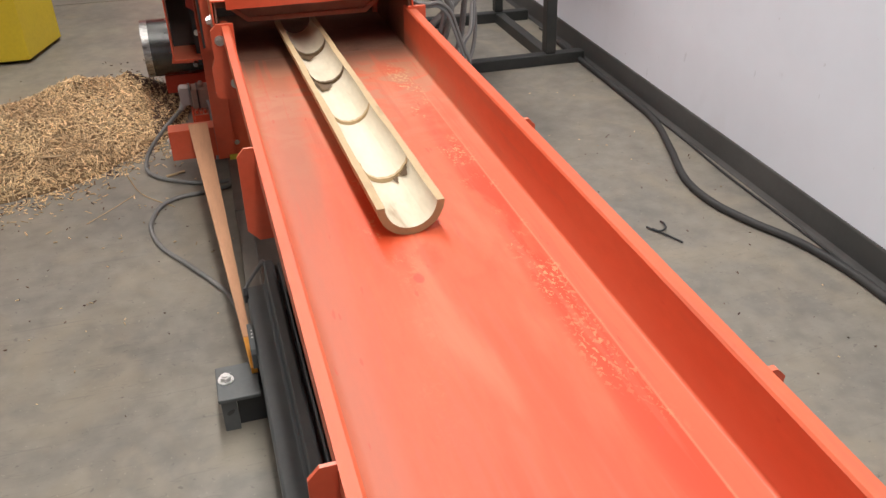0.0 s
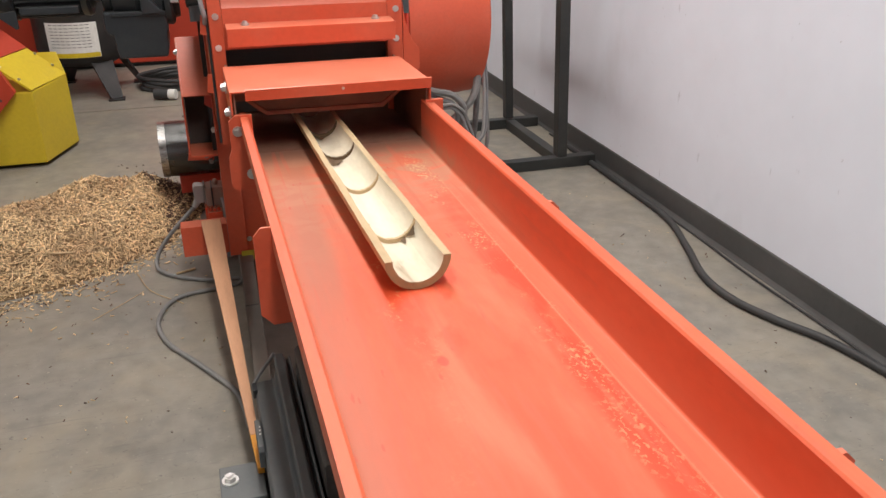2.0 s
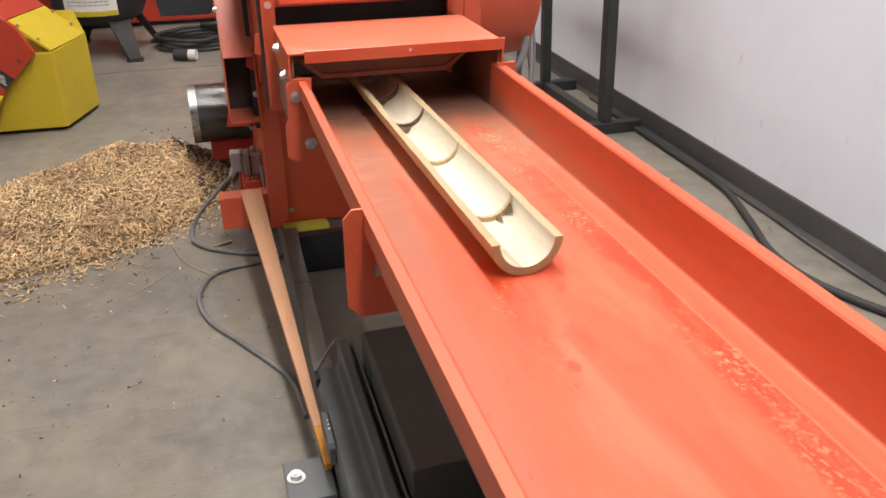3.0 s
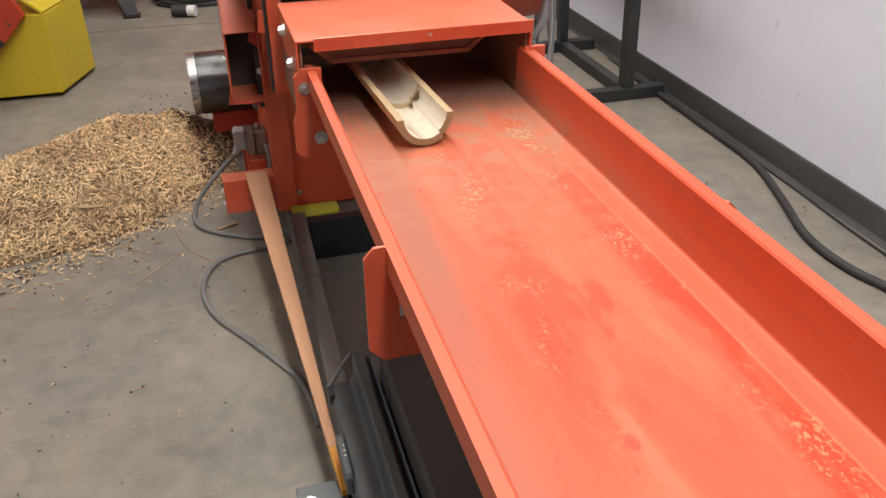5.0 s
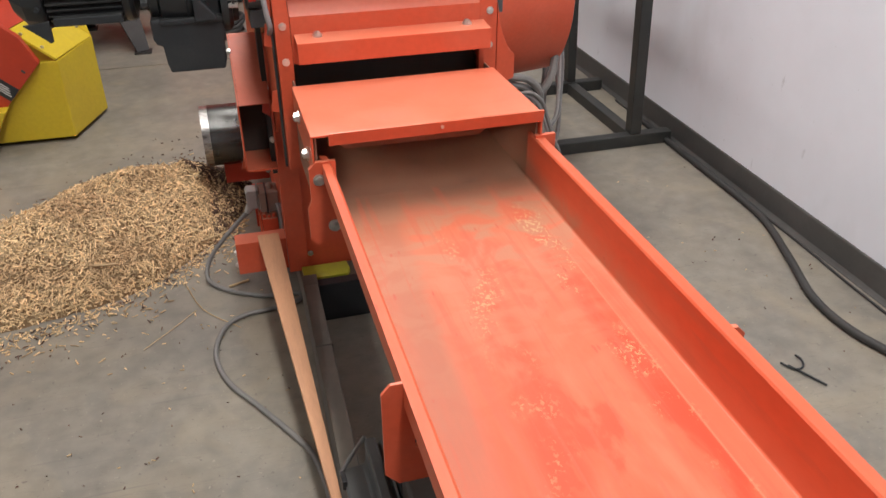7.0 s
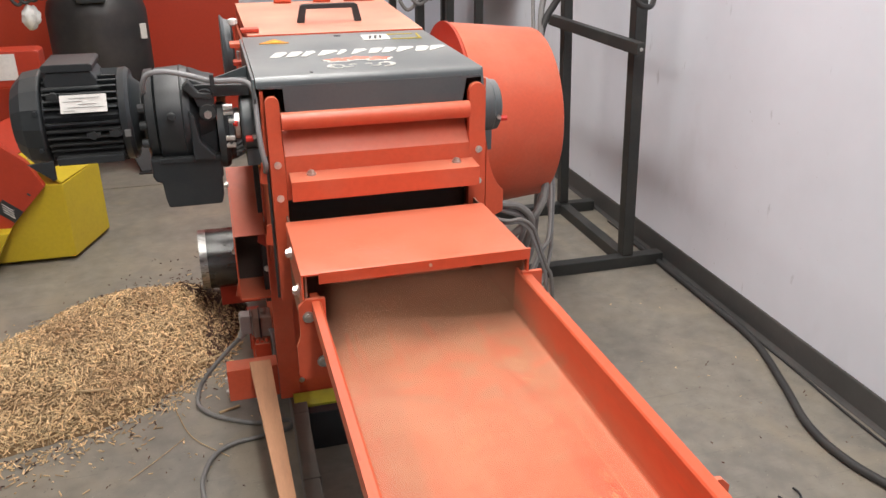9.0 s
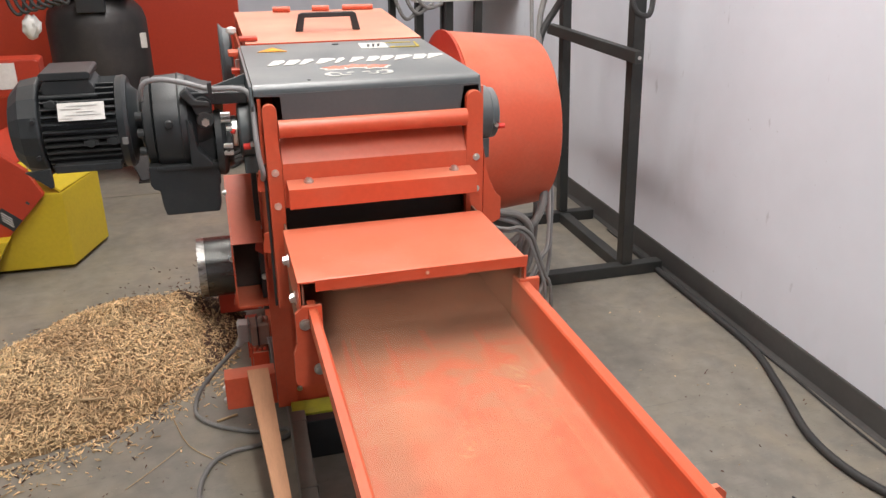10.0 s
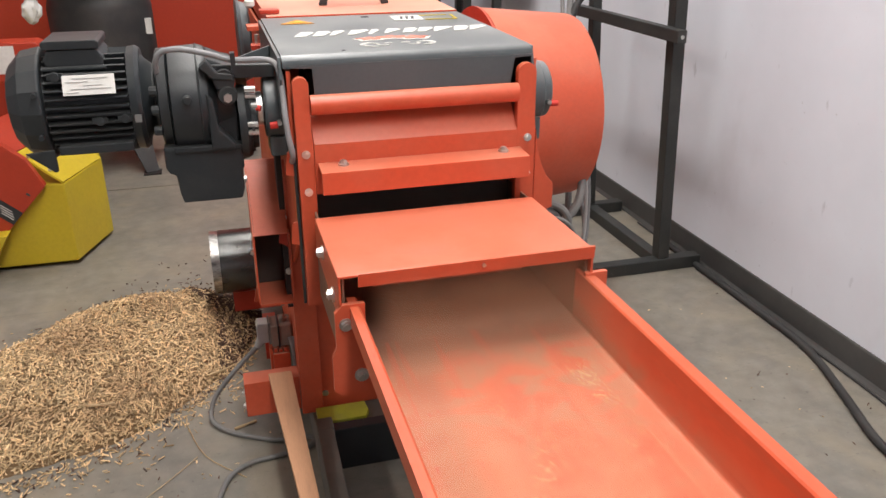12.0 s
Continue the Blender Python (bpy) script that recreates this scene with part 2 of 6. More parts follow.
def tray_paint():
    """Worn red tray: rubbed pale in the middle, brown dust, fresh red and pale flecks in two lanes."""
    m = mat("tray_paint", (0.60, 0.077, 0.024), 0.5, 0, (0.60, 0.138, 0.060), 0.7, 2.6, 60, 0.05, stretch=(2.6, 0.5, 1), lo=0.35, hi=0.65)
    nt = m.node_tree
    b = nt.nodes["Principled BSDF"]
    src = b.inputs["Base Color"].links[0].from_socket
    tc = [n for n in nt.nodes if n.type == "TEX_COORD"][0]

    def noise_at(scale, stretch, detail=5, distort=0.0):
        mp = nt.nodes.new("ShaderNodeMapping")
        mp.inputs["Scale"].default_value = stretch
        link(nt, tc.outputs["Object"], mp.inputs[0])
        n = nt.nodes.new("ShaderNodeTexNoise")
        n.inputs["Scale"].default_value, n.inputs["Detail"].default_value, n.inputs["Distortion"].default_value = scale, detail, distort
        link(nt, mp.outputs[0], n.inputs["Vector"])
        return n.outputs[0]

    def ranged(v, a, c, lo=0.0, hi=1.0):
        r = nt.nodes.new("ShaderNodeMapRange")
        r.interpolation_type = "SMOOTHSTEP"
        for k, val in zip(("From Min", "From Max", "To Min", "To Max"), (a, c, lo, hi)):
            r.inputs[k].default_value = val
        link(nt, v, r.inputs[0])
        return r.outputs[0]

    def math_node(op, x, y):
        n = nt.nodes.new("ShaderNodeMath")
        n.operation = op
        for i, v in enumerate((x, y)):
            if isinstance(v, (int, float)):
                n.inputs[i].default_value = v
            else:
                link(nt, v, n.inputs[i])
        return n.outputs[0]

    def mixed(fac, base, col):
        x = nt.nodes.new("ShaderNodeMix")
        x.data_type = "RGBA"
        link(nt, fac, x.inputs[0])
        link(nt, base, x.inputs[6])
        x.inputs[7].default_value = (*col, 1)
        return x.outputs[2]

    sep = nt.nodes.new("ShaderNodeSeparateXYZ")
    link(nt, tc.outputs["Object"], sep.inputs[0])
    X, Y = sep.outputs[0], sep.outputs[1]
    floor_only = ranged(sep.outputs[2], 0.02, 0.075, 1.0, 0.1)

    def lane(c, w):
        d = math_node("ABSOLUTE", math_node("SUBTRACT", X, c), 0)
        return ranged(d, w * 0.35, w, 1.0, 0.0)

    # brown wood flour packed along the low side, wider towards the mouth
    edge = math_node("ADD", math_node("MULTIPLY", Y, 0.045), math_node("MULTIPLY", noise_at(5, (1, 0.5, 1), 4), 0.030))
    past = math_node("SUBTRACT", X, edge)
    brown = math_node("MULTIPLY", ranged(past, 0.020, 0.058, 1.0, 0.0), ranged(noise_at(3, (5, 0.6, 1)), 0.3, 0.62, 0.50, 0.88))
    brown = math_node("MULTIPLY", math_node("MULTIPLY", brown, floor_only), ranged(Y, 0.3, 1.0, 0.75, 1.0))
    out = mixed(brown, src, (0.35, 0.115, 0.064))
    # pale rubbed clouds in the middle of the run
    rub = math_node("MULTIPLY", lane(0.25, 0.15), ranged(noise_at(5, (2.2, 0.45, 1), 7, 0.3), 0.46, 0.66, 0.0, 0.55))
    out = mixed(math_node("MULTIPLY", rub, floor_only), out, (0.64, 0.20, 0.105))
    # fresh red where chips have scoured the paint: two lanes and ragged blotches between them
    slant = math_node("SUBTRACT", X, math_node("MULTIPLY", math_node("SUBTRACT", Y, 1.0), 0.07))
    left_lane = ranged(math_node("ABSOLUTE", math_node("SUBTRACT", slant, 0.175), 0), 0.012, 0.05, 1.0, 0.0)
    left_lane = math_node("MULTIPLY", left_lane, ranged(Y, 0.78, 1.02, 0.12, 1.0))
    lanes = math_node("ADD", math_node("MULTIPLY", left_lane, 0.75), lane(0.366, 0.038))
    red = math_node("MULTIPLY", lanes, ranged(noise_at(16, (1.5, 0.45, 1), 6, 0.5), 0.34, 0.50, 0.25, 1.0))
    blot = math_node("MULTIPLY", math_node("MULTIPLY", lane(0.235, 0.12), ranged(Y, 0.72, 1.0)), ranged(noise_at(10, (1.5, 0.7, 1), 10, 0.2), 0.53, 0.61, 0.0, 0.75))
    red = math_node("MULTIPLY", math_node("MAXIMUM", red, blot), floor_only)
    out = mixed(red, out, (0.60, 0.050, 0.012))
    # nearer the open end the paint is fresher, in long streaks
    fresh = math_node("MULTIPLY", ranged(Y, 0.28, 0.80, 0.8, 0.0), ranged(noise_at(6, (3.0, 0.22, 1), 5), 0.36, 0.60, 0.35, 1.0))
    fresh = math_node("MULTIPLY", math_node("MULTIPLY", fresh, ranged(X, 0.10, 0.19)), floor_only)
    out = mixed(fresh, out, (0.60, 0.056, 0.015))
    # smooth paler margin between the scoured lane and the tall side
    margin = math_node("MULTIPLY", ranged(X, 0.386, 0.391), floor_only)
    out = mixed(math_node("MULTIPLY", margin, 0.6), out, (0.62, 0.135, 0.066))
    # thin pale line: the fold's highlight put into the colour
    fold_glint = ranged(math_node("ABSOLUTE", math_node("SUBTRACT", X, 0.389), 0), 0.0, 0.003, 0.5, 0.0)
    out = mixed(math_node("MULTIPLY", fold_glint, floor_only), out, (0.66, 0.25, 0.14))
    # dust towards the mouth, thin enough for the red to show through in places
    bare = ranged(noise_at(13, (1.0, 1.3, 1), 6, 0.9), 0.40, 0.60, 1.0, 0.45)
    far = math_node("MULTIPLY", ranged(Y, 0.98, 1.66), bare)
    far = math_node("MULTIPLY", far, floor_only)
    out = mixed(far, out, (0.43, 0.175, 0.098))
    # pale flecks in clumps along the same lanes
    fleck = math_node("MULTIPLY", lanes, ranged(noise_at(170, (1, 0.7, 1), 3, 0.6), 0.53, 0.62, 0.0, 0.62))
    fleck = math_node("MULTIPLY", fleck, ranged(noise_at(15, (1, 0.6, 1), 4), 0.47, 0.64))
    fleck = math_node("MULTIPLY", math_node("MULTIPLY", fleck, ranged(Y, 0.4, 1.0, 0.6, 1.0)), ranged(Y, 1.58, 1.75, 1.0, 0.2))
    out = mixed(math_node("MULTIPLY", fleck, floor_only), out, (0.56, 0.40, 0.19))
    # shade under the cover painted on the last stretch before the throat
    mouth_shade = math_node("MULTIPLY", ranged(Y, 1.62, 1.80), ranged(noise_at(9, (1, 1, 1), 4), 0.3, 0.7, 0.8, 1.0))
    mouth_shade = math_node("MULTIPLY", mouth_shade, floor_only)
    out = mixed(mouth_shade, out, (0.21, 0.105, 0.068))
    # faint drag streaks along the run
    drag = ranged(noise_at(26, (2.4, 0.12, 1), 5), 0.54, 0.64, 0.0, 0.5)
    out = mixed(drag, out, (0.47, 0.095, 0.045))
    # small dark scuffs and a red spot
    scuff = ranged(noise_at(40, (2.2, 0.5, 1), 2), 0.70, 0.76, 0.0, 0.5)
    out = mixed(scuff, out, (0.45, 0.05, 0.025))
    spot_x, spot_y = math_node("SUBTRACT", X, 0.188), math_node("MULTIPLY", math_node("SUBTRACT", Y, 0.829), 0.6)
    spot = math_node("ADD", math_node("MULTIPLY", spot_x, spot_x), math_node("MULTIPLY", spot_y, spot_y))
    out = mixed(ranged(spot, 0.00003, 0.00008, 0.7, 0.0), out, (0.50, 0.045, 0.022))
    link(nt, out, b.inputs["Base Color"])
    return m


def bamboo_skin(name, col, col2, fibre):
    m = mat(name, col, 0.6, 0, col2, 0.7, 5, 120, 0.15, stretch=(1, 0.35, 1) if fibre else (1, 1, 1), lo=0.4, hi=0.75)
    # brown weather spots and streaks along the fibre
    nt = m.node_tree
    b = nt.nodes["Principled BSDF"]
    src = b.inputs["Base Color"].links[0].from_socket
    mp = [n for n in nt.nodes if n.type == "MAPPING"][0]
    for scale, lo, hi, k in ((26, 0.62, 0.74, 0.55), (9, 0.56, 0.76, 0.4)):
        n = nt.nodes.new("ShaderNodeTexNoise")
        n.inputs["Scale"].default_value, n.inputs["Detail"].default_value, n.inputs["Distortion"].default_value = scale, 5, 0.6
        link(nt, mp.outputs[0], n.inputs["Vector"])
        r = nt.nodes.new("ShaderNodeMapRange")
        r.inputs["From Min"].default_value, r.inputs["From Max"].default_value, r.inputs["To Max"].default_value = lo, hi, k
        link(nt, n.outputs[0], r.inputs[0])
        x = nt.nodes.new("ShaderNodeMix")
        x.data_type = "RGBA"
        link(nt, r.outputs[0], x.inputs[0])
        link(nt, src, x.inputs[6])
        x.inputs[7].default_value = (0.21, 0.13, 0.065, 1)
        src = x.outputs[2]
    link(nt, src, b.inputs["Base Color"])
    return m


def wall_paint():
    """White wall: the plain paint with a few grey rubs and small upright scuffs."""
    m = mat("white_wall", (0.745, 0.765, 0.830), 0.65, 0, (0.62, 0.625, 0.665), 0.35, 0.7, 9, 0.01, lo=0.45, hi=0.9, grains=(0.98, 1.01))
    nt = m.node_tree
    b = nt.nodes["Principled BSDF"]
    out = b.inputs["Base Color"].links[0].from_socket
    tc = [n for n in nt.nodes if n.type == "TEX_COORD"][0]
    for scale, stretch, lo, hi, k, col in ((16, (1, 1, 0.35), 0.70, 0.75, 0.5, (0.40, 0.40, 0.43)), (2.6, (1, 1, 0.5), 0.60, 0.74, 0.35, (0.50, 0.49, 0.50)), (45, (1, 1, 1), 0.72, 0.76, 0.4, (0.45, 0.44, 0.45))):
        mq = nt.nodes.new("ShaderNodeMapping")
        mq.inputs["Scale"].default_value = stretch
        link(nt, tc.outputs["Object"], mq.inputs[0])
        nq = nt.nodes.new("ShaderNodeTexNoise")
        nq.inputs["Scale"].default_value, nq.inputs["Detail"].default_value = scale, 5
        link(nt, mq.outputs[0], nq.inputs["Vector"])
        rq = nt.nodes.new("ShaderNodeMapRange")
        rq.inputs["From Min"].default_value, rq.inputs["From Max"].default_value, rq.inputs["To Max"].default_value = lo, hi, k
        link(nt, nq.outputs[0], rq.inputs[0])
        xq = nt.nodes.new("ShaderNodeMix")
        xq.data_type = "RGBA"
        link(nt, rq.outputs[0], xq.inputs[0])
        link(nt, out, xq.inputs[6])
        xq.inputs[7].default_value = (*col, 1)
        out = xq.outputs[2]
    link(nt, out, b.inputs["Base Color"])
    return m


WALL = wall_paint()
CONCRETE = concrete()
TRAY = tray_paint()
BAMBOO_IN = bamboo_skin("bamboo_pith", (0.66, 0.59, 0.46), (0.50, 0.40, 0.265), True)
BAMBOO_RIM = bamboo_skin("bamboo_rim", (0.47, 0.34, 0.19), (0.36, 0.24, 0.12), True)
BAMBOO_OUT = bamboo_skin("bamboo_rind", (0.52, 0.40, 0.22), (0.36, 0.24, 0.11), True)
BAMBOO_END = bamboo_skin("bamboo_cut", (0.34, 0.25, 0.13), (0.22, 0.15, 0.07), False)
BAMBOO_DARK = bamboo_skin("bamboo_mould_shade", (0.13, 0.08, 0.04), (0.05, 0.032, 0.018), False)


# ---- builders ----
AT = {}


def thing(name, loc, label, category, group="", kind=""):
    ob = new(name)
    ob.empty_display_size = 0.05
    ob.location = loc
    AT[ob] = Vector(loc)
    return tagged(ob, label, category, group, kind)


def part(name, bm, material, parent=None, label="", smooth=False, bevel=0.0):
    """One mesh object, drawn in world places, under a thing or a part."""
    me = bpy.data.meshes.new(name)
    bmesh.ops.recalc_face_normals(bm, faces=bm.faces)
    if bevel:
        sharp = [e for e in bm.edges if len(e.link_faces) == 2 and e.calc_face_angle(0) > 0.7]
        bmesh.ops.bevel(bm, geom=sharp, offset=bevel, segments=2, profile=0.6, affect="EDGES", clamp_overlap=True)
    origin = AT[parent] if parent else Vector((0, 0, 0))
    bm.transform(Matrix.Translation(-origin))
    if smooth:
        for f in bm.faces:
            f.smooth = True
        for e in bm.edges:
            if len(e.link_faces) == 2 and e.calc_face_angle(0) > 0.6:
                e.smooth = False
    bm.to_mesh(me)
    bm.free()
    for mm in material if isinstance(material, (list, tuple)) else [material]:
        me.materials.append(mm)
    ob = new(name, me)
    if parent:
        ob.parent = parent
        AT[ob] = origin
    else:
        AT[ob] = Vector((0, 0, 0))
    if label:
        ob["label"] = label
    return ob


def box(bm, x0, x1, y0, y1, z0, z1, turn=None):
    m = Matrix.Translation(((x0 + x1) / 2, (y0 + y1) / 2, (z0 + z1) / 2)) @ (turn or Matrix()) @ Matrix.Diagonal((abs(x1 - x0), abs(y1 - y0), abs(z1 - z0), 1))
    return bmesh.ops.create_cube(bm, size=1, matrix=m)["verts"]


def Box(*a, turn=None):
    bm = bmesh.new()
    box(bm, *a, turn=turn)
    return bm


def cyl(bm, p0, p1, r, seg=24, r2=None):
    p0, p1 = Vector(p0), Vector(p1)
    d = p1 - p0
    m = Matrix.Translation((p0 + p1) / 2) @ d.to_track_quat("Z", "Y").to_matrix().to_4x4()
    bmesh.ops.create_cone(bm, cap_ends=True, segments=seg, radius1=r, radius2=r if r2 is None else r2, depth=d.length, matrix=m)


def Cyl(*a, **k):
    bm = bmesh.new()
    cyl(bm, *a, **k)
    return bm


def prism(bm, pts, axis, a0, a1):
    """A flat outline pushed along an axis; pts are the two other coordinates in xyz order."""
    def at(p, a):
        q = list(p)
        q.insert("xyz".index(axis), a)
        return q
    lo = [bm.verts.new(at(p, a0)) for p in pts]
    hi = [bm.verts.new(at(p, a1)) for p in pts]
    bm.faces.new(lo)
    bm.faces.new(hi[::-1])
    for i in range(len(pts)):
        j = (i + 1) % len(pts)
        bm.faces.new((lo[i], hi[i], hi[j], lo[j]))


def Prism(*a):
    bm = bmesh.new()
    prism(bm, *a)
    return bm


def lathe(bm, profile, p, axis, seg=32):
    """profile: (distance along axis, radius); turned round the axis through p."""
    turn = {"x": Euler((0, radians(90), 0)), "y": Euler((radians(-90), 0, 0)), "z": Euler((0, 0, 0))}[axis].to_matrix().to_4x4()
    m = Matrix.Translation(p) @ turn
    rings = []
    for a, r in profile:
        rings.append([bm.verts.new(m @ Vector((r * math.cos(2 * math.pi * i / seg), r * math.sin(2 * math.pi * i / seg), a))) for i in range(seg)])
    for r0, r1 in zip(rings, rings[1:]):
        for i in range(seg):
            j = (i + 1) % seg
            bm.faces.new((r0[i], r0[j], r1[j], r1[i]))
    bm.faces.new(rings[0][::-1])
    bm.faces.new(rings[-1])


def Lathe(*a, **k):
    bm = bmesh.new()
    lathe(bm, *a, **k)
    return bm


def smooth_line(pts, steps=8):
    pts = [Vector(p) for p in pts]
    ext = [2 * pts[0] - pts[1]] + pts + [2 * pts[-1] - pts[-2]]
    out = []
    for i in range(1, len(ext) - 2):
        a, b, c, d = ext[i - 1:i + 3]
        for s in range(steps):
            t = s / steps
            out.append(0.5 * ((2 * b) + (c - a) * t + (2 * a - 5 * b + 4 * c - d) * t * t + (3 * b - a - 3 * c + d) * t ** 3))
    return out + [pts[-1]]


def tube(bm, pts, r, seg=10, steps=8):
    line = smooth_line(pts, steps)
    rings = []
    up = Vector((0, 0, 1))
    for i, p in enumerate(line):
        d = (line[min(i + 1, len(line) - 1)] - line[max(i - 1, 0)]).normalized()
        u = d.cross(up)
        u = u.normalized() if u.length > 0.05 else Vector((1, 0, 0))
        v = u.cross(d).normalized()
        up = v
        rings.append([bm.verts.new(p + r * (math.cos(2 * math.pi * k / seg) * u + math.sin(2 * math.pi * k / seg) * v)) for k in range(seg)])
    for r0, r1 in zip(rings, rings[1:]):
        for k in range(seg):
            j = (k + 1) % seg
            bm.faces.new((r0[k], r0[j], r1[j], r1[k]))
    bm.faces.new(rings[0][::-1])
    bm.faces.new(rings[-1])


def Tube(*a, **k):
    bm = bmesh.new()
    tube(bm, *a, **k)
    return bm


def bolt(parent, p, axis, r=0.0085, material=None, name="bolt"):
    """Hex head on a washer; axis is the way it looks."""
    way = Vector({"-y": (0, -1, 0), "z": (0, 0, 1), "-x": (-1, 0, 0), "x": (1, 0, 0)}[axis])
    p = Vector(p)
    bm = bmesh.new()
    cyl(bm, p - way * 0.004, p + way * 0.0025, r * 1.35, 20)
    cyl(bm, p, p + way * r * 0.95, r, 6, r * 0.94)
    cyl(bm, p, p + way * r * 1.15, r * 0.55, 12)
    return part(name, bm, material or ZINC, parent)


# ---- the room ----
def room():
    bm = bmesh.new()
    box(bm, -7, 1.95, -5, 4.777, -0.2, 0)
    box(bm, -7, 1.95, 4.785, 8, -0.2, 0)
    box(bm, -7, 1.95, 4.7, 4.9, -0.2, -0.012)
    tagged(part("floor", bm, CONCRETE), "worn grey-brown concrete floor with a saw-cut joint", "floor", kind="structure")
    lean = Matrix(((1, 0.012, 0, -0.024), (0, 1, 0, 0), (0, 0, 1, 0), (0, 0, 0, 1)))
    bm = Box(1.822, 1.98, -5, 8, 0, CEILING)
    bm.transform(lean)
    tagged(part("wall_east", bm, WALL), "white painted wall with scuffs and grey smudges", "wall", kind="structure")
    tagged(part("wall_north", Box(-7, 1.95, 7.5, 7.66, 0, CEILING), WALL), "white painted back wall", "wall", kind="structure")
    tagged(part("wall_west", Box(-7.16, -7, -5, 7.66, 0, CEILING), WALL), "white painted wall", "wall", kind="structure")
    tagged(part("wall_south", Box(-7, 1.95, -5.16, -5, 0, CEILING), WALL), "white painted wall", "wall", kind="structure")
    tagged(part("ceiling", Box(-7.2, 2.1, -5.2, 7.7, CEILING, CEILING + 0.15), CEIL), "white ceiling", "ceiling", kind="structure")
    prof = [(1.8215, 0.002), (1.805, 0.002), (1.811, 0.010), (1.8155, 0.018), (1.8155, 0.096), (1.818, 0.1015), (1.8215, 0.1015)]
    bm = bmesh.new()
    prism(bm, prof, "y", -4.99, 7.49)
    bm.transform(lean)
    tagged(part("baseboard", bm, BASE), "dark grey rubber cove baseboard", "baseboard", kind="structure")
    for lx, ly in LAMP_PLACES:
        t = thing("ceiling_light", (lx, ly, CEILING), "white ceiling strip light", "light", "ceiling strip lights")
        part("housing", Box(lx - 0.17, lx + 0.17, ly - 0.98, ly + 0.98, CEILING - 0.10, CEILING - 0.002), CEIL, t)
        for dx in (-0.08, 0.08):
            part("tube", Cyl((lx + dx, ly - 0.94, CEILING - 0.125), (lx + dx, ly + 0.94, CEILING - 0.125), 0.014, 12), GLOW, t)


room()


# ---- infeed trough ----
def trough():
    t = thing("infeed_trough", (0.2, 0.0, 0.6), "worn red sheet-metal feed trough dusted with wood flour", "trough")
    y0, y1 = -0.45, 1.80
    def bend(cx, cz, r, d0, d1, n=7):
        return [(cx + r * math.cos(radians(d0 + (d1 - d0) * k / n)), cz + r * math.sin(radians(d0 + (d1 - d0) * k / n))) for k in range(n + 1)]
    inner = [(0.2, 0.716), (0.214, 0.716), (0.218, 0.712)] + bend(0.243, 0.641, 0.025, 180, 270) + bend(0.625, 0.621, 0.005, 270, 360, 4) + [(0.630, 0.713), (0.633, 0.716), (0.651, 0.716)]
    outer = [(0.651, 0.690), (0.647, 0.690), (0.647, 0.7115), (0.636, 0.7115), (0.6345, 0.709)] + bend(0.625, 0.621, 0.0095, 360, 270, 4) + bend(0.243, 0.641, 0.0295, 270, 180) + [(0.2135, 0.708), (0.212, 0.7115), (0.204, 0.7115), (0.204, 0.682), (0.2, 0.682)]
    bm = bmesh.new()
    prism(bm, inner + outer, "y", y0, y1)
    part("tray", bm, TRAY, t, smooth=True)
    # saddle plates that stand out on both sides
    for ys in (1.108, 0.432, -0.24):
        bm = bmesh.new()
        prism(bm, [(0.172, 0.705), (0.184, 0.719), (0.1995, 0.719), (0.1995, 0.55), (0.190, 0.55), (0.172, 0.57)], "y", ys, ys + 0.0045)
        box(bm, 0.1995, 0.2130, ys, ys + 0.008, 0.609, 0.7105)
        box(bm, 0.635, 0.6515, ys, ys + 0.008, 0.609, 0.7105)
        prism(bm, [(0.6515, 0.706), (0.668, 0.706), (0.680, 0.694), (0.680, 0.566), (0.664, 0.55), (0.6515, 0.55)], "y", ys, ys + 0.008)
        box(bm, 0.1995, 0.6515, ys, ys + 0.008, 0.55, 0.609)
        part("saddle_plate", bm, RED, t)
    # flange plate at the mouth
    part("mouth_plate", Prism([(0.166, 0.556), (0.178, 0.545), (0.226, 0.545), (0.226, 0.72), (0.188, 0.72), (0.174, 0.706), (0.174, 0.64), (0.166, 0.62)], "y", 1.762, 1.772), RED, t)
    bolt(t, (0.192, 1.762, 0.684), "-y", 0.0088, ZINC)
    bolt(t, (0.215, 1.762, 0.582), "-y", 0.0095, ZINC)
    part("mouth_plate", Box(0.632, 0.675, 1.762, 1.772, 0.55, 0.722), RED, t, bevel=0.001)


trough()


